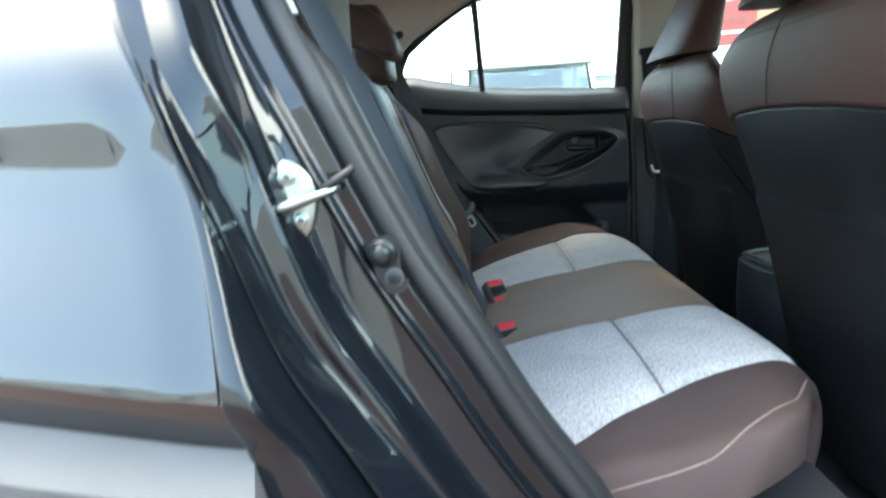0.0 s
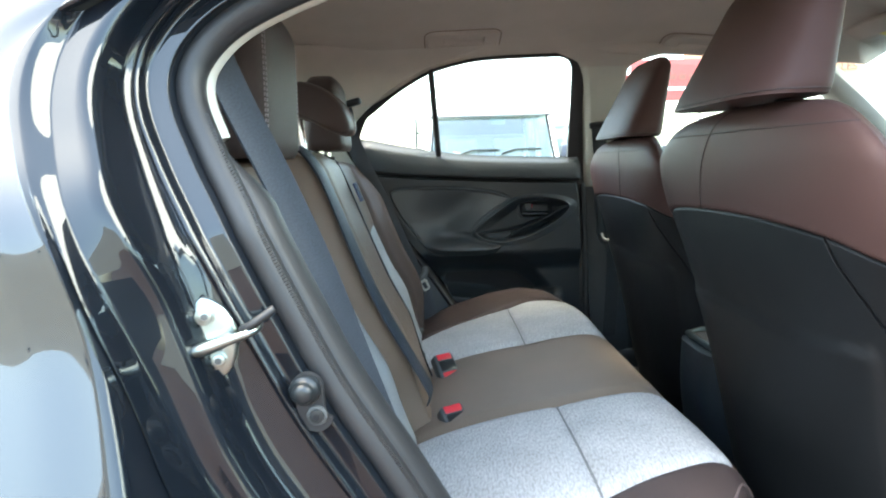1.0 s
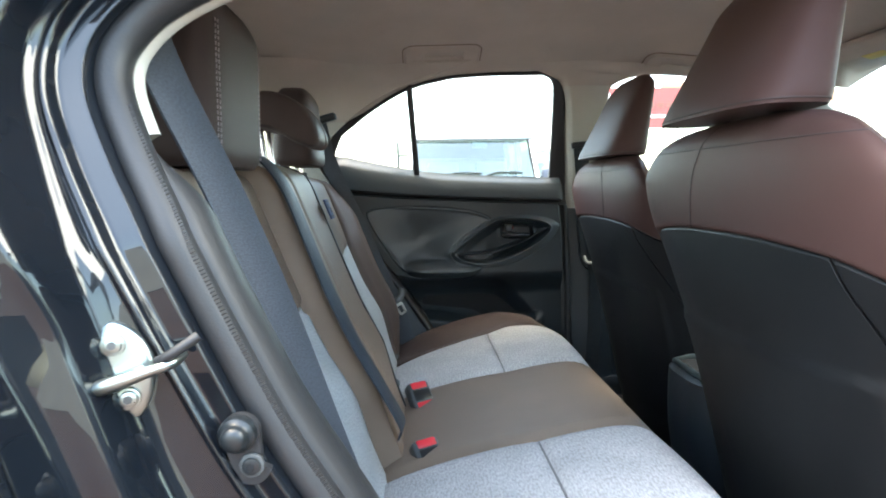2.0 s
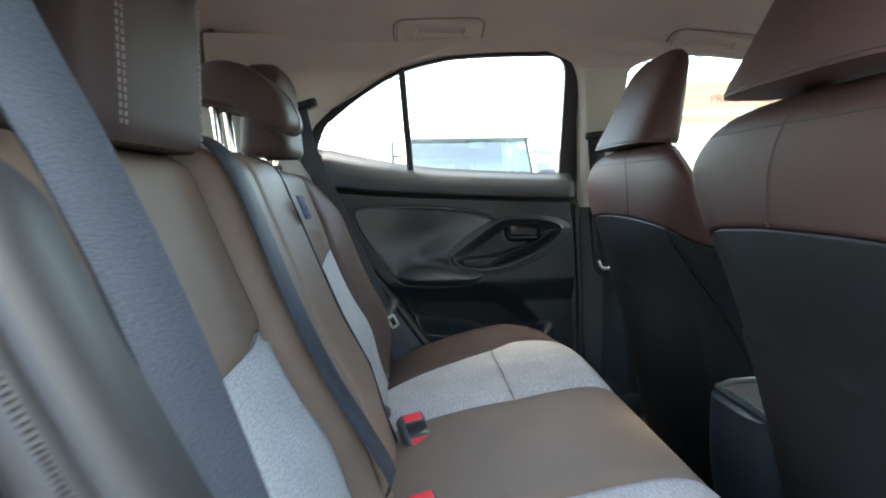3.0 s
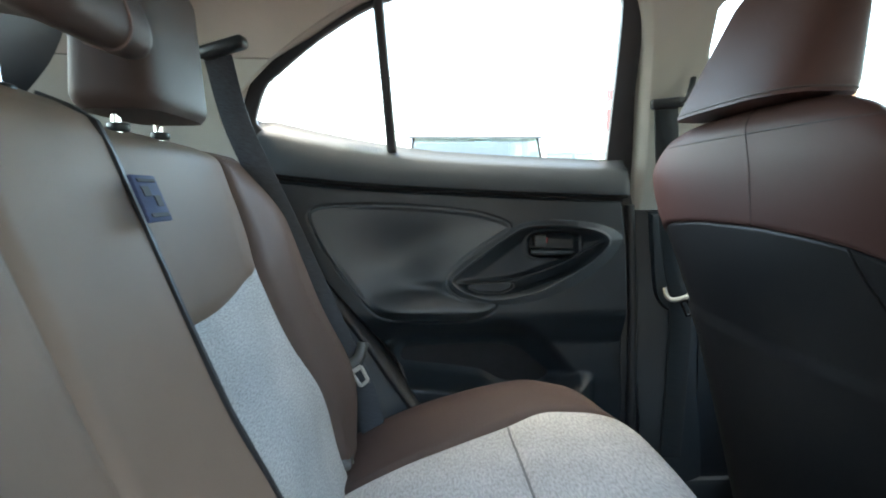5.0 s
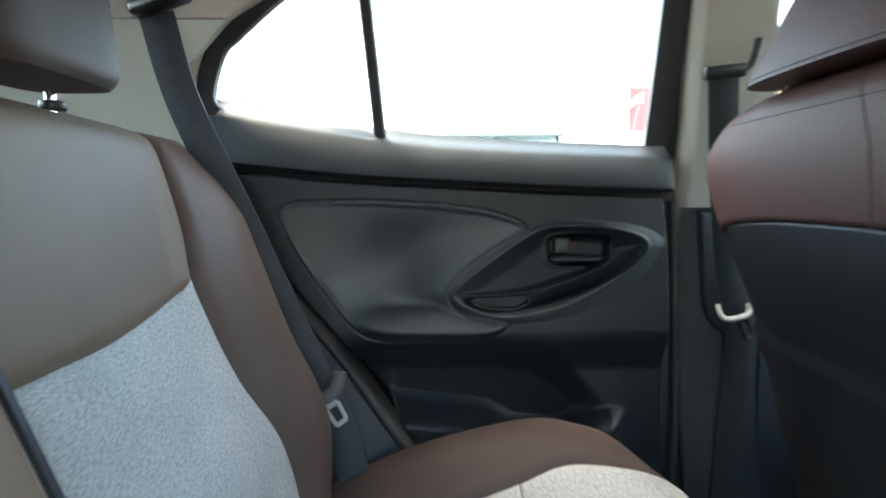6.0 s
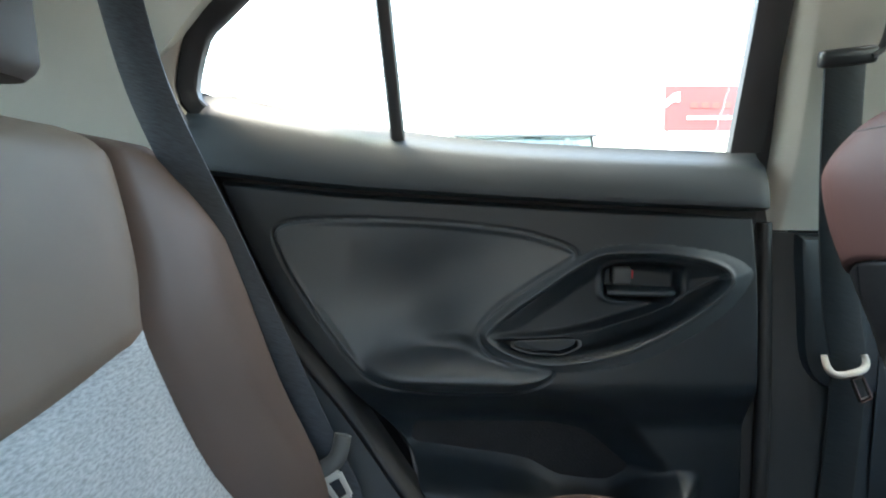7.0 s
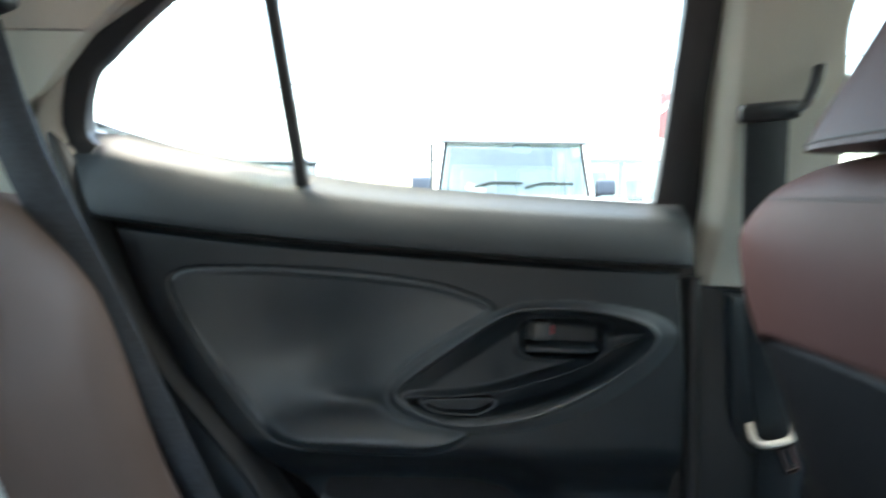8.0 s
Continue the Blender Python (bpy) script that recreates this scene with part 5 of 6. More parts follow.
def loft(rails, name, mat, parent, label=""):
    """A sheet over rails with slightly rounded folds."""
    bm = bmesh.new()
    rows = []
    m = len(rails)
    for k in range(m):
        if 0 < k < m - 1:
            a, b, c = rails[k - 1], rails[k], rails[k + 1]
            for s_ in (-1, -0.4, 0.4, 1):
                row = []
                for i in range(len(b)):
                    la, lc = (a[i] - b[i]).length, (c[i] - b[i]).length
                    r = min(0.009, 0.45 * la, 0.45 * lc)
                    pa = b[i] + (a[i] - b[i]) * (r / max(la, 1e-6))
                    pc = b[i] + (c[i] - b[i]) * (r / max(lc, 1e-6))
                    t = (s_ + 1) / 2
                    row.append((1 - t) ** 2 * pa + 2 * t * (1 - t) * b[i] + t * t * pc)
                rows.append(row)
        else:
            rows.append(rails[k])
    grid(bm, rows)
    return part(name, bm, mat, parent, label)


aperture = thing("door_aperture", "glossy black painted door aperture of the open rear door", "door frame", (-0.4, -0.74, 0.9), kind="structure")
jamb = [rail(0.012, 0.02), rail(0.019, -0.018), rail(0.0205, -0.034), rail(0.0220, -0.040), rail(0.0235, -0.0405), rail(0.0365, -0.0425, 0.0, 0.004),
        rail(0.0385, -0.0445, 0.0, 0.004), rail(0.0410, -0.0520, 0.0, 0.003), rail(0.0430, -0.0545, 0.0, 0.003), rail(0.0455, -0.0545, 0.0, 0.004), rail(0.0480, -0.0520, 0.0, 0.006), rail(-0.012, -0.0600, 1.0, 0.004),
        rail(-0.006, -0.066, 1.0), crest(-0.002, -0.084), crest(0.001, -0.093), crest(0.007, -0.097),
        outer_rail((-0.257, 0.0), -0.024, 0.0, -0.001), outer_rail((-0.08, 0.05), -0.030, 0.0, -0.002), outer_rail((0.06, 0.16), -0.0355, 0.0, -0.005), outer_rail((0.09, 0.30), -0.034, 0.0, -0.008), outer_rail((0.16, 0.42), -0.016, 0.0, -0.0095),
        outer_rail((0.20, 0.50), -0.037, 0.0, -0.010), outer_rail((0.24, 0.56), 0.0, 1.0, -0.0095), outer_rail((0.70, 0.80), -0.0015, 1.0, -0.007), outer_rail((0.92, 0.93), -0.0010, 1.0, -0.003), outer_rail((0.982, 0.982), 0.003, 0.0, 0.003), outer_rail((0.988, 0.988), 0.016, 0.0, 0.016)]
loft(jamb, "painted_flange", JAMB_PAINT, aperture)
seal = rail(0.012, -0.016)
part("rubber_seal", tube(seal, 0.0150, 14, flat=0.9), RUBBER, aperture, "black rubber door seal")
cut = next(i for i, p in enumerate(RUN) if p.z > 1.11)
lip = [rail(0.002, -0.014), rail(-0.005, -0.010), rail(-0.011, 0.002), rail(-0.011, 0.018), rail(0.002, 0.060)]
for r in lip[1:]:
    for i in range(cut + 1):
        r[i] = r[i].lerp(lip[0][i], 0.97 * step(RUN[cut].z - 0.07, RUN[cut].z, RUN[i].z))
loft([r[:cut + 1] for r in lip], "seal_lip", RUBBER, aperture, "smooth grey trim edging behind the seal")
lip = []
for d0, dy in ((0.001, -0.006), (-0.002, 0.000), (-0.003, 0.008), (0.012, 0.014)):
    lip.append([p + run_normal(i) * (0.006 * step(1.13, 1.03, RUN[i].z)) for i, p in enumerate(rail(d0, dy))])
loft([r[cut:] for r in lip], "trim_edge", TRIM, aperture, "cream trim edge behind the seal")
ribs = rail(0.0005, -0.0255)
rib = bmesh.new()
for a, b in zip(ribs, ribs[1:]):
    if a.x > 0.0 or a.z > 1.13:
        continue
    L = (b - a).length
    n = max(1, int(L / 0.0026))
    d = (b - a).normalized()
    for k in range(n):
        c = a.lerp(b, k / n)
        e = Vector((0, -1, 0))
        f = d.cross(e).normalized()
        hw, hh, hl = 0.0007, 0.0028, 0.0005
        vs = [rib.verts.new(c + d * hw * sx + f * hh * sy + e * hl * sz) for sx in (-1, 1) for sy in (-1, 1) for sz in (-1, 1)]
        for q in ((0, 1, 3, 2), (4, 6, 7, 5), (0, 4, 5, 1), (2, 3, 7, 6), (0, 2, 6, 4), (1, 5, 7, 3)):
            rib.faces.new([vs[j] for j in q])
tagged(part("seal_ribs", rib, RUBBER, aperture, smooth=False), kind="stuff")


# outer quarter panel and wheel arch cladding
def rake(x):
    """How far the crease climbs towards the tail."""
    return 0.17 * min(0.35, max(0.0, -0.440 - x))


edge = [p + Vector((-0.001, 0, 0.0005)) for p in outer_rail((1.0, 1.0), 0.0) if p.z > 0.822 and p.x < 0.1]
bm = bmesh.new()
rows = []
for i in range(50):
    u = (i / 49) ** 1.6
    row = []
    for p in edge:
        far_z = p.z + 0.25 * step(1.10, 1.30, p.z)
        q = Vector((lerp(p.x, -1.35, u), 0, lerp(p.z, far_z, step(0, 0.5, u))))
        base_z = q.z
        q.z += rake(q.x) * step(1.02, 0.83, p.z)
        y = curve(QY, base_z) + 0.02 * u * u
        q.y = lerp(p.y + 0.004, y, step(0, 0.05, u))
        row.append(q)
    rows.append(row)
grid(bm, rows)
part("quarter_panel", bm, PAINT, car, "glossy black rear quarter panel")


def under(u, v):
    z = lerp(0.780, 0.824, v)
    x = lerp(curve(SHUT, z) + 0.004, -1.35, u)
    return Vector((x, lerp(-0.881, -0.898, v) + 0.02 * u * u, z + rake(x)))


part("crease_panel", slab(under, lambda u, v: under(u, v) + Vector((0, 0.02, 0)), 20, 4), PAINT, car)


def clad(u, v):
    z = lerp(0.30, 0.782, v)
    x = lerp(curve(SHUT, z) + 0.004, -1.35, u)
    return Vector((x, -0.906 + 0.030 * step(0.94, 1.0, v) + 0.02 * u * u, z + rake(x)))


part("arch_cladding", slab(clad, lambda u, v: clad(u, v) + Vector((0, 0.03, 0)), 20, 14), CLADDING, car, "grey plastic wheel arch cladding")

# the rear door itself stands open, swung out on its front hinges
od = thing("open_rear_door", "black rear door swung wide open", "car door", (0.44, -0.84, 0.7), kind="structure")
om = pose(0.44, -0.845, 0, 0, 0, -68)


def op(x, y, z):
    """Door space: x back along the door from its hinge, y outwards."""
    return om @ Vector((x, y, z))


def ocard(u, v):
    x = lerp(0.0, lerp(0.80, 0.95, step(0.4, 1.0, v)), u)
    return op(x, 0.0 + 0.05 * step(0.93, 1.0, v), lerp(0.36, lerp(1.09, 1.16, u), v))


part("door_card", slab(ocard, lambda u, v: op(lerp(0.0, 0.90, u), 0.10, lerp(0.34, 1.10, v)), 12, 12), DOOR_DARK, od)
part("window_frame", tube([op(x, 0.06 + 0.3 * (z - 1.1), z) for x, z in ((0.02, 1.10), (0.05, 1.36), (0.12, 1.41), (0.45, 1.40), (0.68, 1.33), (0.92, 1.16))], 0.022, 8), RUBBER, od)
wp = part("window_pane", plate([(0.03, 1.10), (0.06, 1.36), (0.13, 1.40), (0.45, 1.39), (0.68, 1.32), (0.90, 1.15)], lambda a, b, d: op(a, 0.07 + 0.3 * (b - 1.1) + d, b), 0.004), GLASS, od, smooth=False)
wp.visible_shadow = False

# striker, bump stop
striker = thing("door_striker", "zinc-plated door striker bolted to the jamb", "door striker", (-0.42, -0.765, 0.957))
sm = pose(-0.412, -0.7645, 0.9465, 0, -18, 0) @ Matrix.Rotation(radians(14), 4, "Z")
pl = [(math.copysign(abs(math.cos(a)) ** 1.25, math.cos(a)) * 0.0205, math.copysign(abs(math.sin(a)) ** 1.15, math.sin(a)) * 0.0345) for a in [6.28318 * i / 40 for i in range(40)]]
pl = [(a + 0.10 * b, b) for a, b in pl]
sb = radial(pl, (0, 0), [1.0, 0.97, 0.90, 0.84, 0.5, 0.2], lambda a, b, r, p: sm @ Vector((a, {1.0: 0.004, 0.97: 0.0012, 0.90: 0.0, 0.84: -0.0008}.get(r, -0.0012), b)))
part("plate", sb, ZINC, striker)
sb = plate([(a * 1.05 - 0.002, b * 1.03) for a, b in pl], lambda a, b, d: sm @ Vector((a, d + 0.0042, b)), 0.010)
part("gasket", sb, BUCKLE, striker)
for b in (0.0190, -0.0190):
    c = sm @ Vector((0.10 * b, -0.003, b))
    n_ = sm.to_3x3() @ Vector((0, -1, 0))
    bt = disc(0.0078, 0.002, c, n_, bevel=0.0006)
    disc(0.0060, 0.006, c, n_, bm=bt, bevel=0.002)
    part("bolt", bt, ZINC, striker, "round-headed bolt")
    part("socket", disc(0.0030, 0.002, c + n_ * 0.0026, n_, n=6), BUCKLE, striker)
part("loop", tube(smooth_path([sm @ Vector(p) for p in ((-0.021, 0.006, -0.003), (-0.020, -0.006, -0.003), (-0.013, -0.0135, -0.0035), (0.004, -0.0165, -0.004), (0.018, -0.0175, -0.0045), (0.030, -0.0165, -0.005), (0.036, -0.010, -0.005), (0.037, 0.006, -0.005))], 6), lambda t: 0.0044 + 0.0022 * math.exp(-((t - 0.36) / 0.14) ** 2), 14, flat=0.85), ZINC, striker)
part("loop_foot", tube(smooth_path([sm @ Vector(p) for p in ((-0.016, -0.003, -0.0035), (-0.008, -0.007, -0.0035), (0.004, -0.008, -0.004), (0.014, -0.004, -0.0045))], 5), 0.0062, 12, flat=0.7), ZINC, striker)
part("loop_pad", tube(smooth_path([sm @ Vector(p) for p in ((0.026, -0.013, -0.001), (0.034, -0.018, 0.0005), (0.044, -0.019, 0.003), (0.056, -0.017, 0.006))], 5), 0.0036, 10), RUBBER, striker, "black rubber peg")
stop = thing("bump_stop", "black rubber door bump stop with a screw", "bump stop", (-0.34, -0.745, 0.88))
part("base", plate([(-0.3395 + 0.0145 * math.cos(a) + (0.005 if math.sin(a) < 0 else -0.002), 0.879 + (0.012 if math.sin(a) > 0 else -0.012) + 0.0150 * math.sin(a)) for a in [6.2832 * i / 28 for i in range(28)]], lambda a, b, d: Vector((a, -0.7475 + d, b)), 0.006), RUBBER, stop)
dome = bmesh.new()
ring_ = []
for rr, hh in ((0.0138, 0.0), (0.0138, 0.003), (0.0128, 0.006), (0.0105, 0.0075), (0.0095, 0.0090), (0.0092, 0.0125), (0.0078, 0.0150), (0.0050, 0.0165), (0.0015, 0.0170)):
    ring_.append([Vector((-0.3425 + rr * math.cos(6.28318 * k / 28), -0.7475 - hh, 0.892 + rr * math.sin(6.28318 * k / 28))) for k in range(28)])
dome.faces.new(grid(dome, ring_, wrap=True)[-1])
part("button", dome, GLOSSY, stop)
part("screw", disc(0.0092, 0.003, (-0.3335, -0.7490, 0.868), (0, -1, 0), bevel=0.001), BUCKLE, stop, "black screw")
part("screw_head", disc(0.0066, 0.006, (-0.3335, -0.7500, 0.868), (0, -1, 0), bevel=0.0015), GLOSSY, stop)
part("screw_socket", disc(0.0032, 0.0014, (-0.3335, -0.7530, 0.868), (0, -1, 0), n=6), CARPET, stop)


# ---------------------------------------------------------------- roof fittings
def grab(x0, x1, y0, y1, label):
    """Handle folded flat into the headliner: rounded plate, finger recess and grip."""
    g = thing("grab_handle", label, "grab handle", ((x0 + x1) / 2, (y0 + y1) / 2, roof_z((x0 + x1) / 2, (y0 + y1) / 2)), group="grab handles")
    n = Vector((0, -0.45, -0.89))

    def inset_at(x, y):
        r = 0.035
        qx = max(0, r - min(x - x0, x1 - x))
        qy = max(0, r - (y - y0))
        return r - math.hypot(qx, qy)

    def f(u, v):
        x, y = lerp(x0, x1, u), lerp(y0, y1, v)
        h = -0.006 + 0.014 * step(0.0, 0.012, inset_at(x, y))
        rx, ry = min(x - x0 - 0.055, x1 - 0.050 - x), min(y - y0 - 0.030, y1 - 0.020 - y)
        h -= 0.020 * step(0.0, 0.005, min(rx, ry)) * step(x0, x1 - 0.05, x)
        return Vector((x, y, roof_z(x, y))) + n * h
    part("backing", slab(f, lambda u, v: f(u, v) - n * 0.012, 60, 30), HEADLINER, g)
    rr = 0.033
    ring = [(x1 - 0.001, y1), (x1 - 0.001, y0 + rr)] + [(x1 - rr + rr * math.cos(a), y0 + rr - rr * math.sin(a)) for a in (0.3, 0.6, 0.9, 1.2, 1.5708)]
    ring += [(x0 + rr - rr * math.sin(a), y0 + rr - rr * math.cos(a)) for a in (0.0, 0.3, 0.6, 0.9, 1.2, 1.5708)] + [(x0 + 0.001, y1)]
    # thin brown tube drawn round the plate for the soft shade at its edge
    part("edge_shade_line", tube([Vector((x, y, roof_z(x, y))) + n * 0.0005 for x, y in ring], 0.0016, 6), PIPING, g, "thin brown line drawn for the shade round the handle plate")
    gy = y1 - 0.012
    part("grip", tube(smooth_path([(x, gy, roof_z(x, gy) - 0.008 + dz) for x, dz in ((x0 + 0.02, 0.006), (x0 + 0.05, 0), ((x0 + x1) / 2, -0.001), (x1 - 0.05, 0), (x1 - 0.02, 0.006))], 6), 0.008, 10, flat=0.6), HEADLINER, g)
    return g


grab(-0.238, -0.012, 0.462, 0.545, "pale beige roof grab handle folded up")
grab(0.478, 0.705, 0.504, 0.592, "pale beige roof grab handle folded up")
visor = thing("sun_visor", "pale beige sun visor folded up", "sun visor", (1.0, 0.3, 1.42))
part("panel", box((0.16, 0.36, 0.018), (1.02, 0.33, 1.405), (0, 16, 0), bevel=0.008, seg=3), HEADLINER, visor)
part("warning_label", box((0.03, 0.07, 0.001), (1.02, 0.33, 1.3945), (0, 16, 0)), node_mat("yellow_label", (0.62, 0.50, 0.14), 0.6), visor, smooth=False)
lampc = thing("map_lamp", "lit map lamp in the roof console", "lamp", (1.0, 0.0, 1.43))
part("housing", box((0.16, 0.14, 0.03), (0.98, 0.03, 1.425), (0, 10, 0), bevel=0.01, seg=3), TRIM, lampc)
LIT = bpy.data.materials.new("lit_lens")
LIT.use_nodes = True
LIT.node_tree.nodes["Principled BSDF"].inputs["Emission Color"].default_value = (1.0, 0.72, 0.42, 1)
LIT.node_tree.nodes["Principled BSDF"].inputs["Emission Strength"].default_value = 3.0
part("lens", box((0.05, 0.03, 0.006), (0.97, 0.055, 1.408), (0, 10, 0), bevel=0.002), LIT, lampc, "warm lit lens")


# ---------------------------------------------------------------- outside
GROUND = node_mat("brown_paved_ground", (0.085, 0.052, 0.042), 0.85, var=0.25, vscale=1.3, grain=0.5, gscale=60)
bm = bmesh.new()
bmesh.ops.create_grid(bm, x_segments=8, y_segments=8, size=400)
tagged(part("ground", bm, GROUND, smooth=False), "reddish brown paved forecourt ground", "ground", kind="structure")
WHITE_WALL = node_mat("white_wall_paint", (0.80, 0.80, 0.78), 0.7, var=0.06, vscale=0.8)
CREAM_WALL = node_mat("cream_wall_paint", (0.72, 0.69, 0.58), 0.75, var=0.08, vscale=0.7)


def wall(name, x0, x1, y0, y1, h, mat, label):
    b = thing(name, label, "building", ((x0 + x1) / 2, (y0 + y1) / 2, 0), kind="structure")
    part("wall", box((x1 - x0, y1 - y0, h), ((x0 + x1) / 2, (y0 + y1) / 2, h / 2), bevel=0.02), mat, b, smooth=False)
    return b


near_hall = wall("cream_building", -40, 16, -24.0, -15.0, 5.2, CREAM_WALL, "cream rendered building with dark windows across the yard")
LOUVRE = node_mat("dark_window", (0.02, 0.025, 0.03), 0.1)
for x in (-26, 6.5):
    w_ = part("window_frame", box((2.3, 0.08, 1.5), (x, -14.98, 2.2), bevel=0.02), WHITE_WALL, near_hall, smooth=False)
    part("pane", box((2.1, 0.06, 1.3), (x, -14.95, 2.2)), LOUVRE, w_, smooth=False)
for x in (-19, -13.5, -8, -2.5):
    part("floodlight", box((0.35, 0.25, 0.25), (x, -14.85, 4.75), (30, 0, 0), bevel=0.03), GLOSSY, near_hall)


def suv(cx, cy, label, w=1.50, roof=1.70, paint=None, turn=0.0):
    c = thing("parked_car", label, "car", (cx, cy, 0), group="parked cars")
    P = paint

    def T(p):
        return pose(cx, cy, 0, 0, 0, turn) @ Vector(p)

    def put(bm):
        bmesh.ops.transform(bm, matrix=pose(cx, cy, 0, 0, 0, turn), verts=bm.verts)
        return bm
    hw = w / 2
    part("body", put(box((w + 0.10, 3.4, 0.62), (0, 1.45, 0.72), bevel=0.07, seg=3)), P, c)
    part("bonnet", put(box((w - 0.08, 1.0, 0.10), (0, 0.28, 1.045), (2, 0, 0), bevel=0.03, seg=3)), P, c)
    part("bumper", put(box((w + 0.12, 0.2, 0.28), (0, -0.28, 0.50), bevel=0.05, seg=3)), CLADDING, c)
    # cabin: roof slab on slim pillars
    part("roof", put(box((w - 0.10, 2.0, 0.07), (0, 1.95, roof - 0.035), bevel=0.025, seg=3)), P, c)
    for sx in (-1, 1):
        part("front_pillar", tube([T((sx * (hw - 0.01), 0.74, 1.08)), T((sx * (hw - 0.075), 1.0, roof - 0.05))], 0.032, 8), P, c)
        part("rear_pillar", tube([T((sx * (hw - 0.02), 2.9, 1.05)), T((sx * (hw - 0.08), 2.9, roof - 0.05))], 0.05, 8), P, c)
        part("middle_pillar", tube([T((sx * (hw - 0.02), 1.9, 1.05)), T((sx * (hw - 0.08), 1.9, roof - 0.05))], 0.05, 8), P, c)
        part("door_mirror", put(box((0.21, 0.10, 0.17), (sx * (hw + 0.15), 0.85, 1.20), bevel=0.035, seg=3)), node_mat("mirror_grey", (0.045, 0.055, 0.075), 0.45) if "mirror_grey" not in bpy.data.materials else bpy.data.materials["mirror_grey"], c)
        part("mirror_arm", tube([T((sx * (hw - 0.02), 0.86, 1.10)), T((sx * (hw + 0.10), 0.86, 1.12))], 0.018, 8), GLOSSY, c)
        part("headlight", disc(0.10, 0.05, T((sx * (hw - 0.2), -0.26, 0.88)), (0, -1, 0), bevel=0.01), CHROME, c)
        for y in (0.35, 2.55):
            wh = part("wheel", disc(0.34, 0.22, T((sx * (hw - 0.05), y, 0.34)), (1, 0, 0), bevel=0.04, n=28), RUBBER, c, "black tyre")
            part("rim", disc(0.20, 0.23, T((sx * (hw - 0.05), y, 0.34)), (1, 0, 0), bevel=0.02, n=24), ZINC, wh)
        part("side_glass", put(slab(lambda u, v: Vector((sx * lerp(hw - 0.02, hw - 0.08, v), lerp(1.0, 2.85, u), lerp(1.07, roof - 0.06, v))), lambda u, v: Vector((sx * (lerp(hw - 0.02, hw - 0.08, v) - 0.005), lerp(1.0, 2.85, u), lerp(1.07, roof - 0.06, v))), 2, 2)), GLASS_DARK, c, smooth=False)
    part("windscreen", put(slab(lambda u, v: Vector((lerp(-1, 1, u) * lerp(hw - 0.03, hw - 0.09, v), lerp(0.745, 0.99, v), lerp(1.09, roof - 0.06, v))), lambda u, v: Vector((lerp(-1, 1, u) * lerp(hw - 0.03, hw - 0.09, v), lerp(0.750, 0.995, v), lerp(1.09, roof - 0.06, v))), 2, 2)), GLASS_DARK, c, smooth=False)
    part("tail_panel", put(box((w - 0.1, 0.05, 0.12), (0, 2.98, 1.10), bevel=0.01)), P, c)
    part("tailgate", put(box((w - 0.14, 0.05, roof - 1.10), (0, 2.98, (roof + 1.05) / 2), bevel=0.01)), SEAT_GREY, c, "grey tailgate lining")
    for sx in (-1, 1):
        part("screen_border", tube([T((sx * (hw - 0.05), 0.735, 1.09)), T((sx * (hw - 0.11), 0.975, roof - 0.075))], 0.014, 6), CARPET, c, "black windscreen border")
    part("windscreen_header", put(box((w - 0.06, 0.04, 0.014), (0, 0.950, roof - 0.074), bevel=0.004)), CLADDING, c)
    for x0 in (-0.42, 0.12):
        part("wiper", tube([T((x0 + 0.0, 0.755, 1.18)), T((x0 + 0.18, 0.775, 1.235)), T((x0 + 0.52, 0.785, 1.23))], 0.012, 6), GLOSSY, c)
    part("mirror", put(box((0.20, 0.03, 0.09), (0.10, 1.02, roof - 0.13), bevel=0.012)), ZINC, c, "interior mirror")
    part("dash_paper", put(box((0.22, 0.10, 0.002), (-0.40, 0.80, 1.16), (50, 20, 0))), BAR_WHITE, c, "white sheet on the dashboard", smooth=False)
    part("rear_bench", put(box((w - 0.25, 0.18, 0.62), (0, 2.55, 1.20), (-12, 0, 0), bevel=0.06, seg=3)), SEAT_GREY, c)
    for x0 in (-0.35, 0.35):
        part("seat", put(box((0.46, 0.16, 0.60), (x0, 1.75, 1.12), (-10, 0, 0), bevel=0.06, seg=3)), SEAT_GREY, c)
    return c


SEAT_GREY = node_mat("grey_seat_cloth", (0.34, 0.34, 0.32), 0.85, var=0.08)
BAR_WHITE = node_mat("white_print", (0.85, 0.84, 0.82), 0.6, var=0.02)
CAR_WHITE = node_mat("white_car_paint", (0.78, 0.79, 0.78), 0.25, coat=1.0, var=0.02, rvar=0.02)
CAR_SILVER = node_mat("pale_silver_car_paint", (0.55, 0.58, 0.60), 0.28, coat=1.0, metal=0.3, var=0.02, rvar=0.02)
suv(0.55, 5.35, "boxy white off-road car facing the yard", paint=CAR_WHITE, w=1.70, roof=1.745)
suv(4.87, 10.0, "white van parked broadside behind the off-road car", paint=CAR_WHITE, w=1.62, roof=1.76, turn=90)
suv(-3.0, 7.9, "pale silver car parked further along", paint=CAR_SILVER, w=1.55, roof=1.62)
suv(9.6, 7.0, "pale silver car parked by the banner", paint=CAR_SILVER, w=1.6, roof=1.70)

# banners
RED_SIGN = node_mat("red_banner", (0.42, 0.075, 0.068), 0.6, var=0.06)
ORANGE_SIGN = node_mat("orange_banner", (0.50, 0.28, 0.15), 0.6, var=0.05)
BAR_GREY = node_mat("dark_print", (0.22, 0.085, 0.065), 0.6, var=0.02)


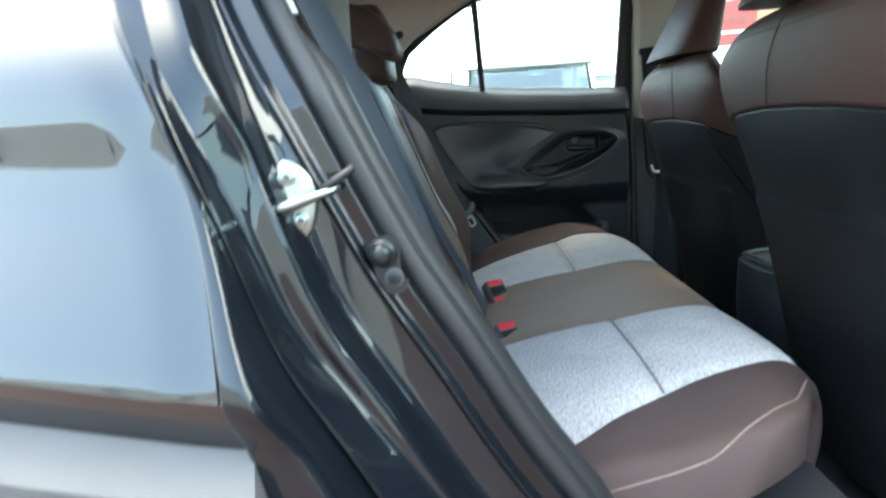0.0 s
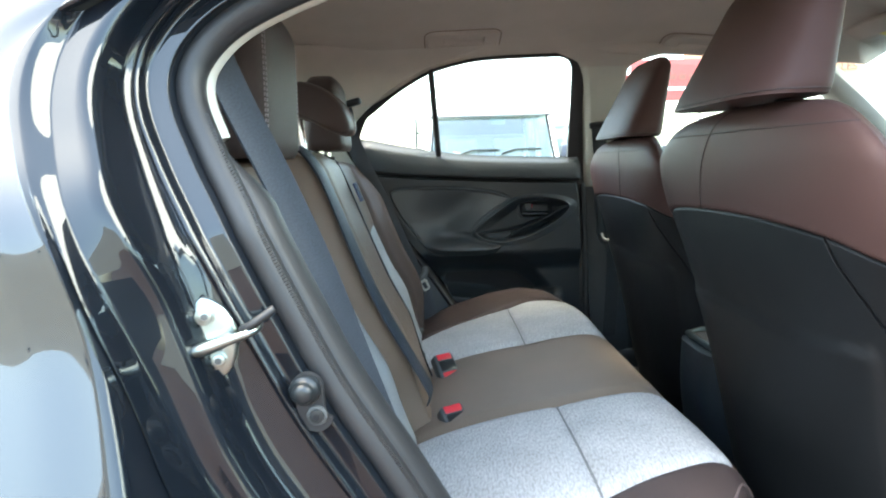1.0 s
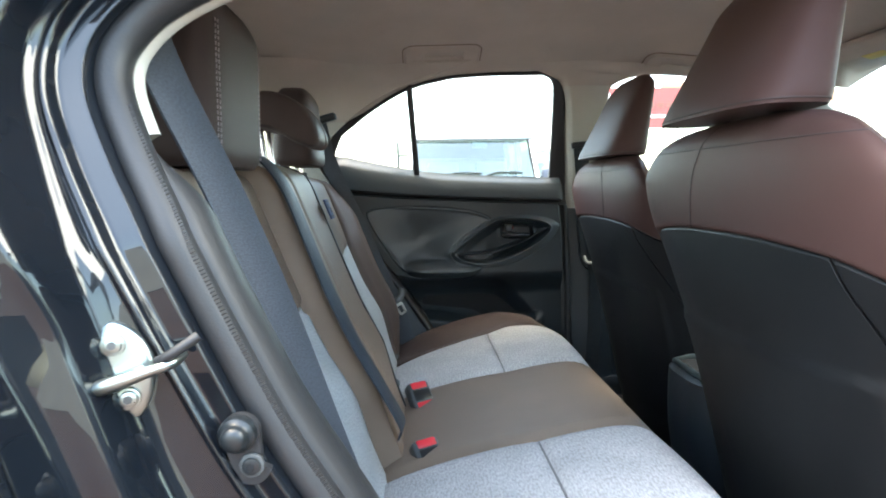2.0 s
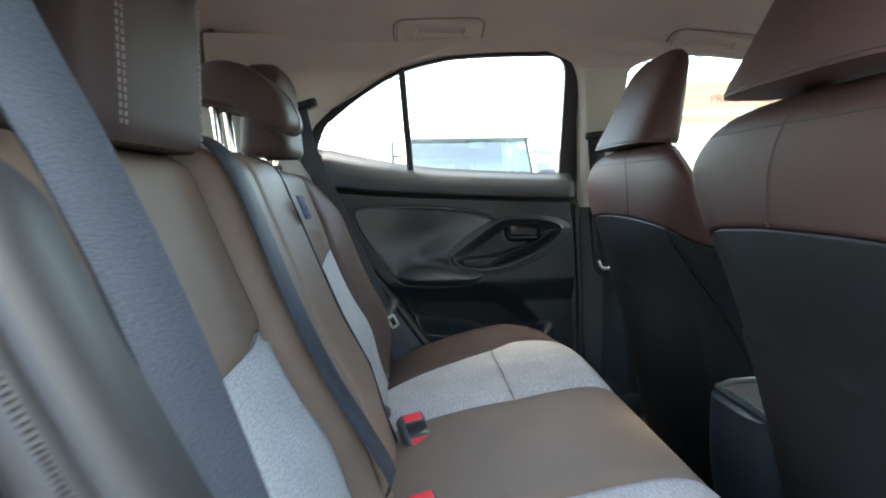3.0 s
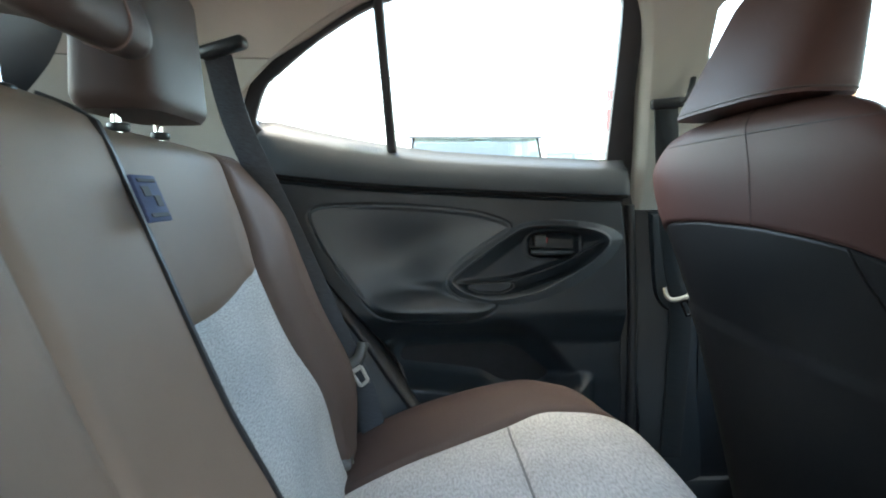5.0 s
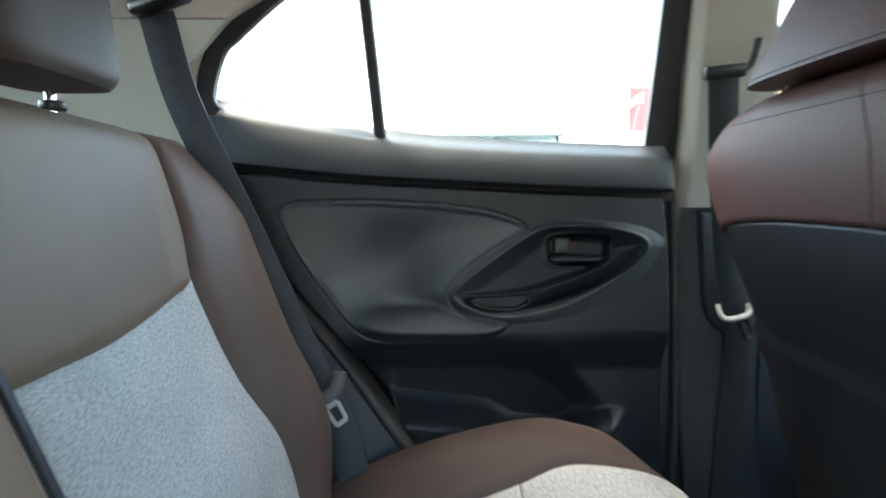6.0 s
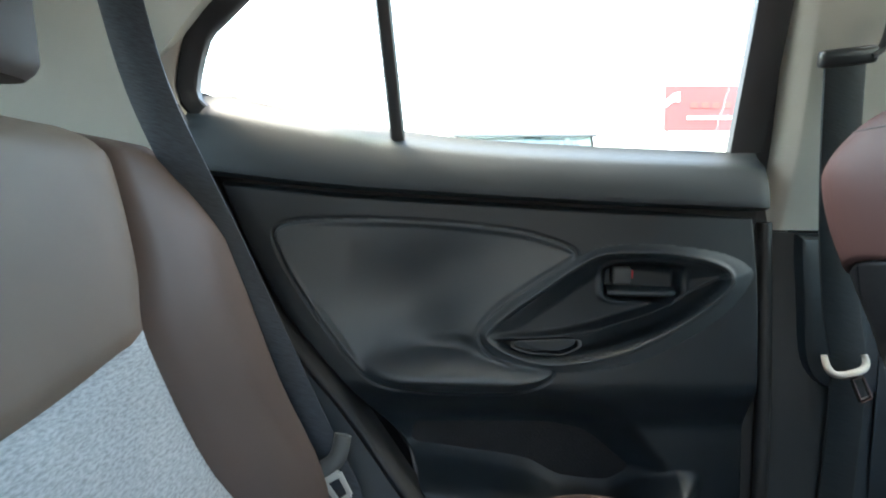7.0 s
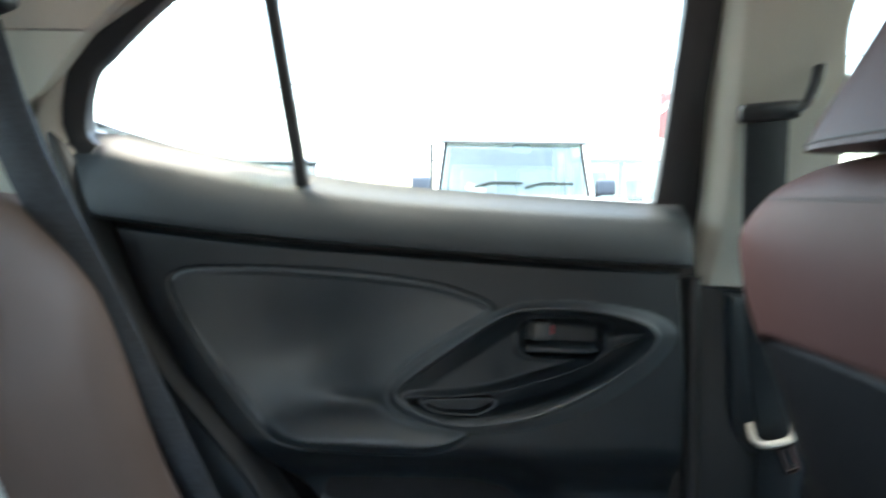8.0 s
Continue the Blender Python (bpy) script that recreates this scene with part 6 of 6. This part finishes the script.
def banner(name, label, x0, x1, y, z0, z1, mat):
    b = thing(name, label, "sign", ((x0 + x1) / 2, y, 0))
    part("panel", box((x1 - x0, 0.04, z1 - z0), ((x0 + x1) / 2, y, (z0 + z1) / 2), bevel=0.006), mat, b, smooth=False)
    for x in (x0 + 0.1, x1 - 0.1):
        part("post", tube([(x, y + 0.05, 0), (x, y + 0.05, z1)], 0.03, 8), ZINC, b)
    return b


b = banner("red_sign", "red dealer sign with white markings on posts", 4.35, 6.55, 12.9, 2.43, 3.42, RED_SIGN)
part("mark", plate([(0, 0), (0.16, 0.12), (0.30, 0.12), (0.30, 0.34), (0.16, 0.30), (0.0, 0.16)], lambda a, c, d: Vector((4.37 + a, 12.86 + d, 2.95 + c)), 0.012), BAR_WHITE, b, "white arrow mark", smooth=False)
for x, w_ in ((4.90, 0.20), (5.14, 0.20), (5.38, 0.20), (5.62, 0.20), (5.86, 0.20), (6.10, 0.20)):
    part("mark", box((w_ * 0.8, 0.012, 0.13), (x + 0.1, 12.87, 2.99), bevel=0.002), BAR_GREY, b, smooth=False)
part("mark", box((1.5, 0.012, 0.075), (5.6, 12.87, 2.72), bevel=0.002), BAR_WHITE, b, smooth=False)
b = banner("orange_banner", "orange used car banner with grey lettering", 6.2, 10.85, 13.4, 2.60, 3.66, ORANGE_SIGN)
part("stripe", box((4.65, 0.01, 0.16), (8.52, 13.372, 2.86)), BAR_WHITE, b, smooth=False)
fc = bpy.data.curves.new("words", "FONT")
fc.body, fc.size, fc.align_x, fc.extrude = "PRE-OWNED VEHICLES", 0.30, "RIGHT", 0.004
tmp = bpy.data.objects.new("words", fc)
me = bpy.data.meshes.new_from_object(tmp)
bpy.data.objects.remove(tmp)
me.materials.append(BAR_GREY)
wo = new("words", me)
wo.parent = b
wo.matrix_parent_inverse = Matrix.Translation(-b.location)
wo.matrix_basis = pose(10.65, 13.37, 3.12, 90, 0, 0)
rack = thing("steel_rack", "grey steel frame standing beside the off-road car", "rack", (-0.6, 9.0, 0))
part("upright", tube([(-0.50, 9.0, 0), (-0.50, 9.0, 1.88)], 0.025, 8), CLADDING, rack)
part("arm", tube([(-0.50, 9.0, 1.62), (-0.05, 9.0, 1.64)], 0.02, 8), CLADDING, rack)
wires = thing("overhead_wires", "thin black overhead wires on wooden poles", "wire", (0, 16, 0))
for x, y, h in ((-30, 16, 6.6), (30, 16, 7.0), (-30, 24, 7.0), (30, 24, 7.0)):
    part("pole", tube([(x, y, 0), (x, y, h)], 0.11, 10), CLADDING, wires)
part("wire", tube(smooth_path([(-30, 16, 6.4), (-11, 16, 3.7), (-3.2, 16, 4.27), (4.4, 16, 4.50), (30, 16, 6.8)], 8), 0.022, 6), RUBBER, wires)
part("wire", tube(smooth_path([(-30, 24, 6.8), (-4, 24, 3.9), (4, 24, 4.0), (30, 24, 6.8)], 8), 0.016, 6), RUBBER, wires)
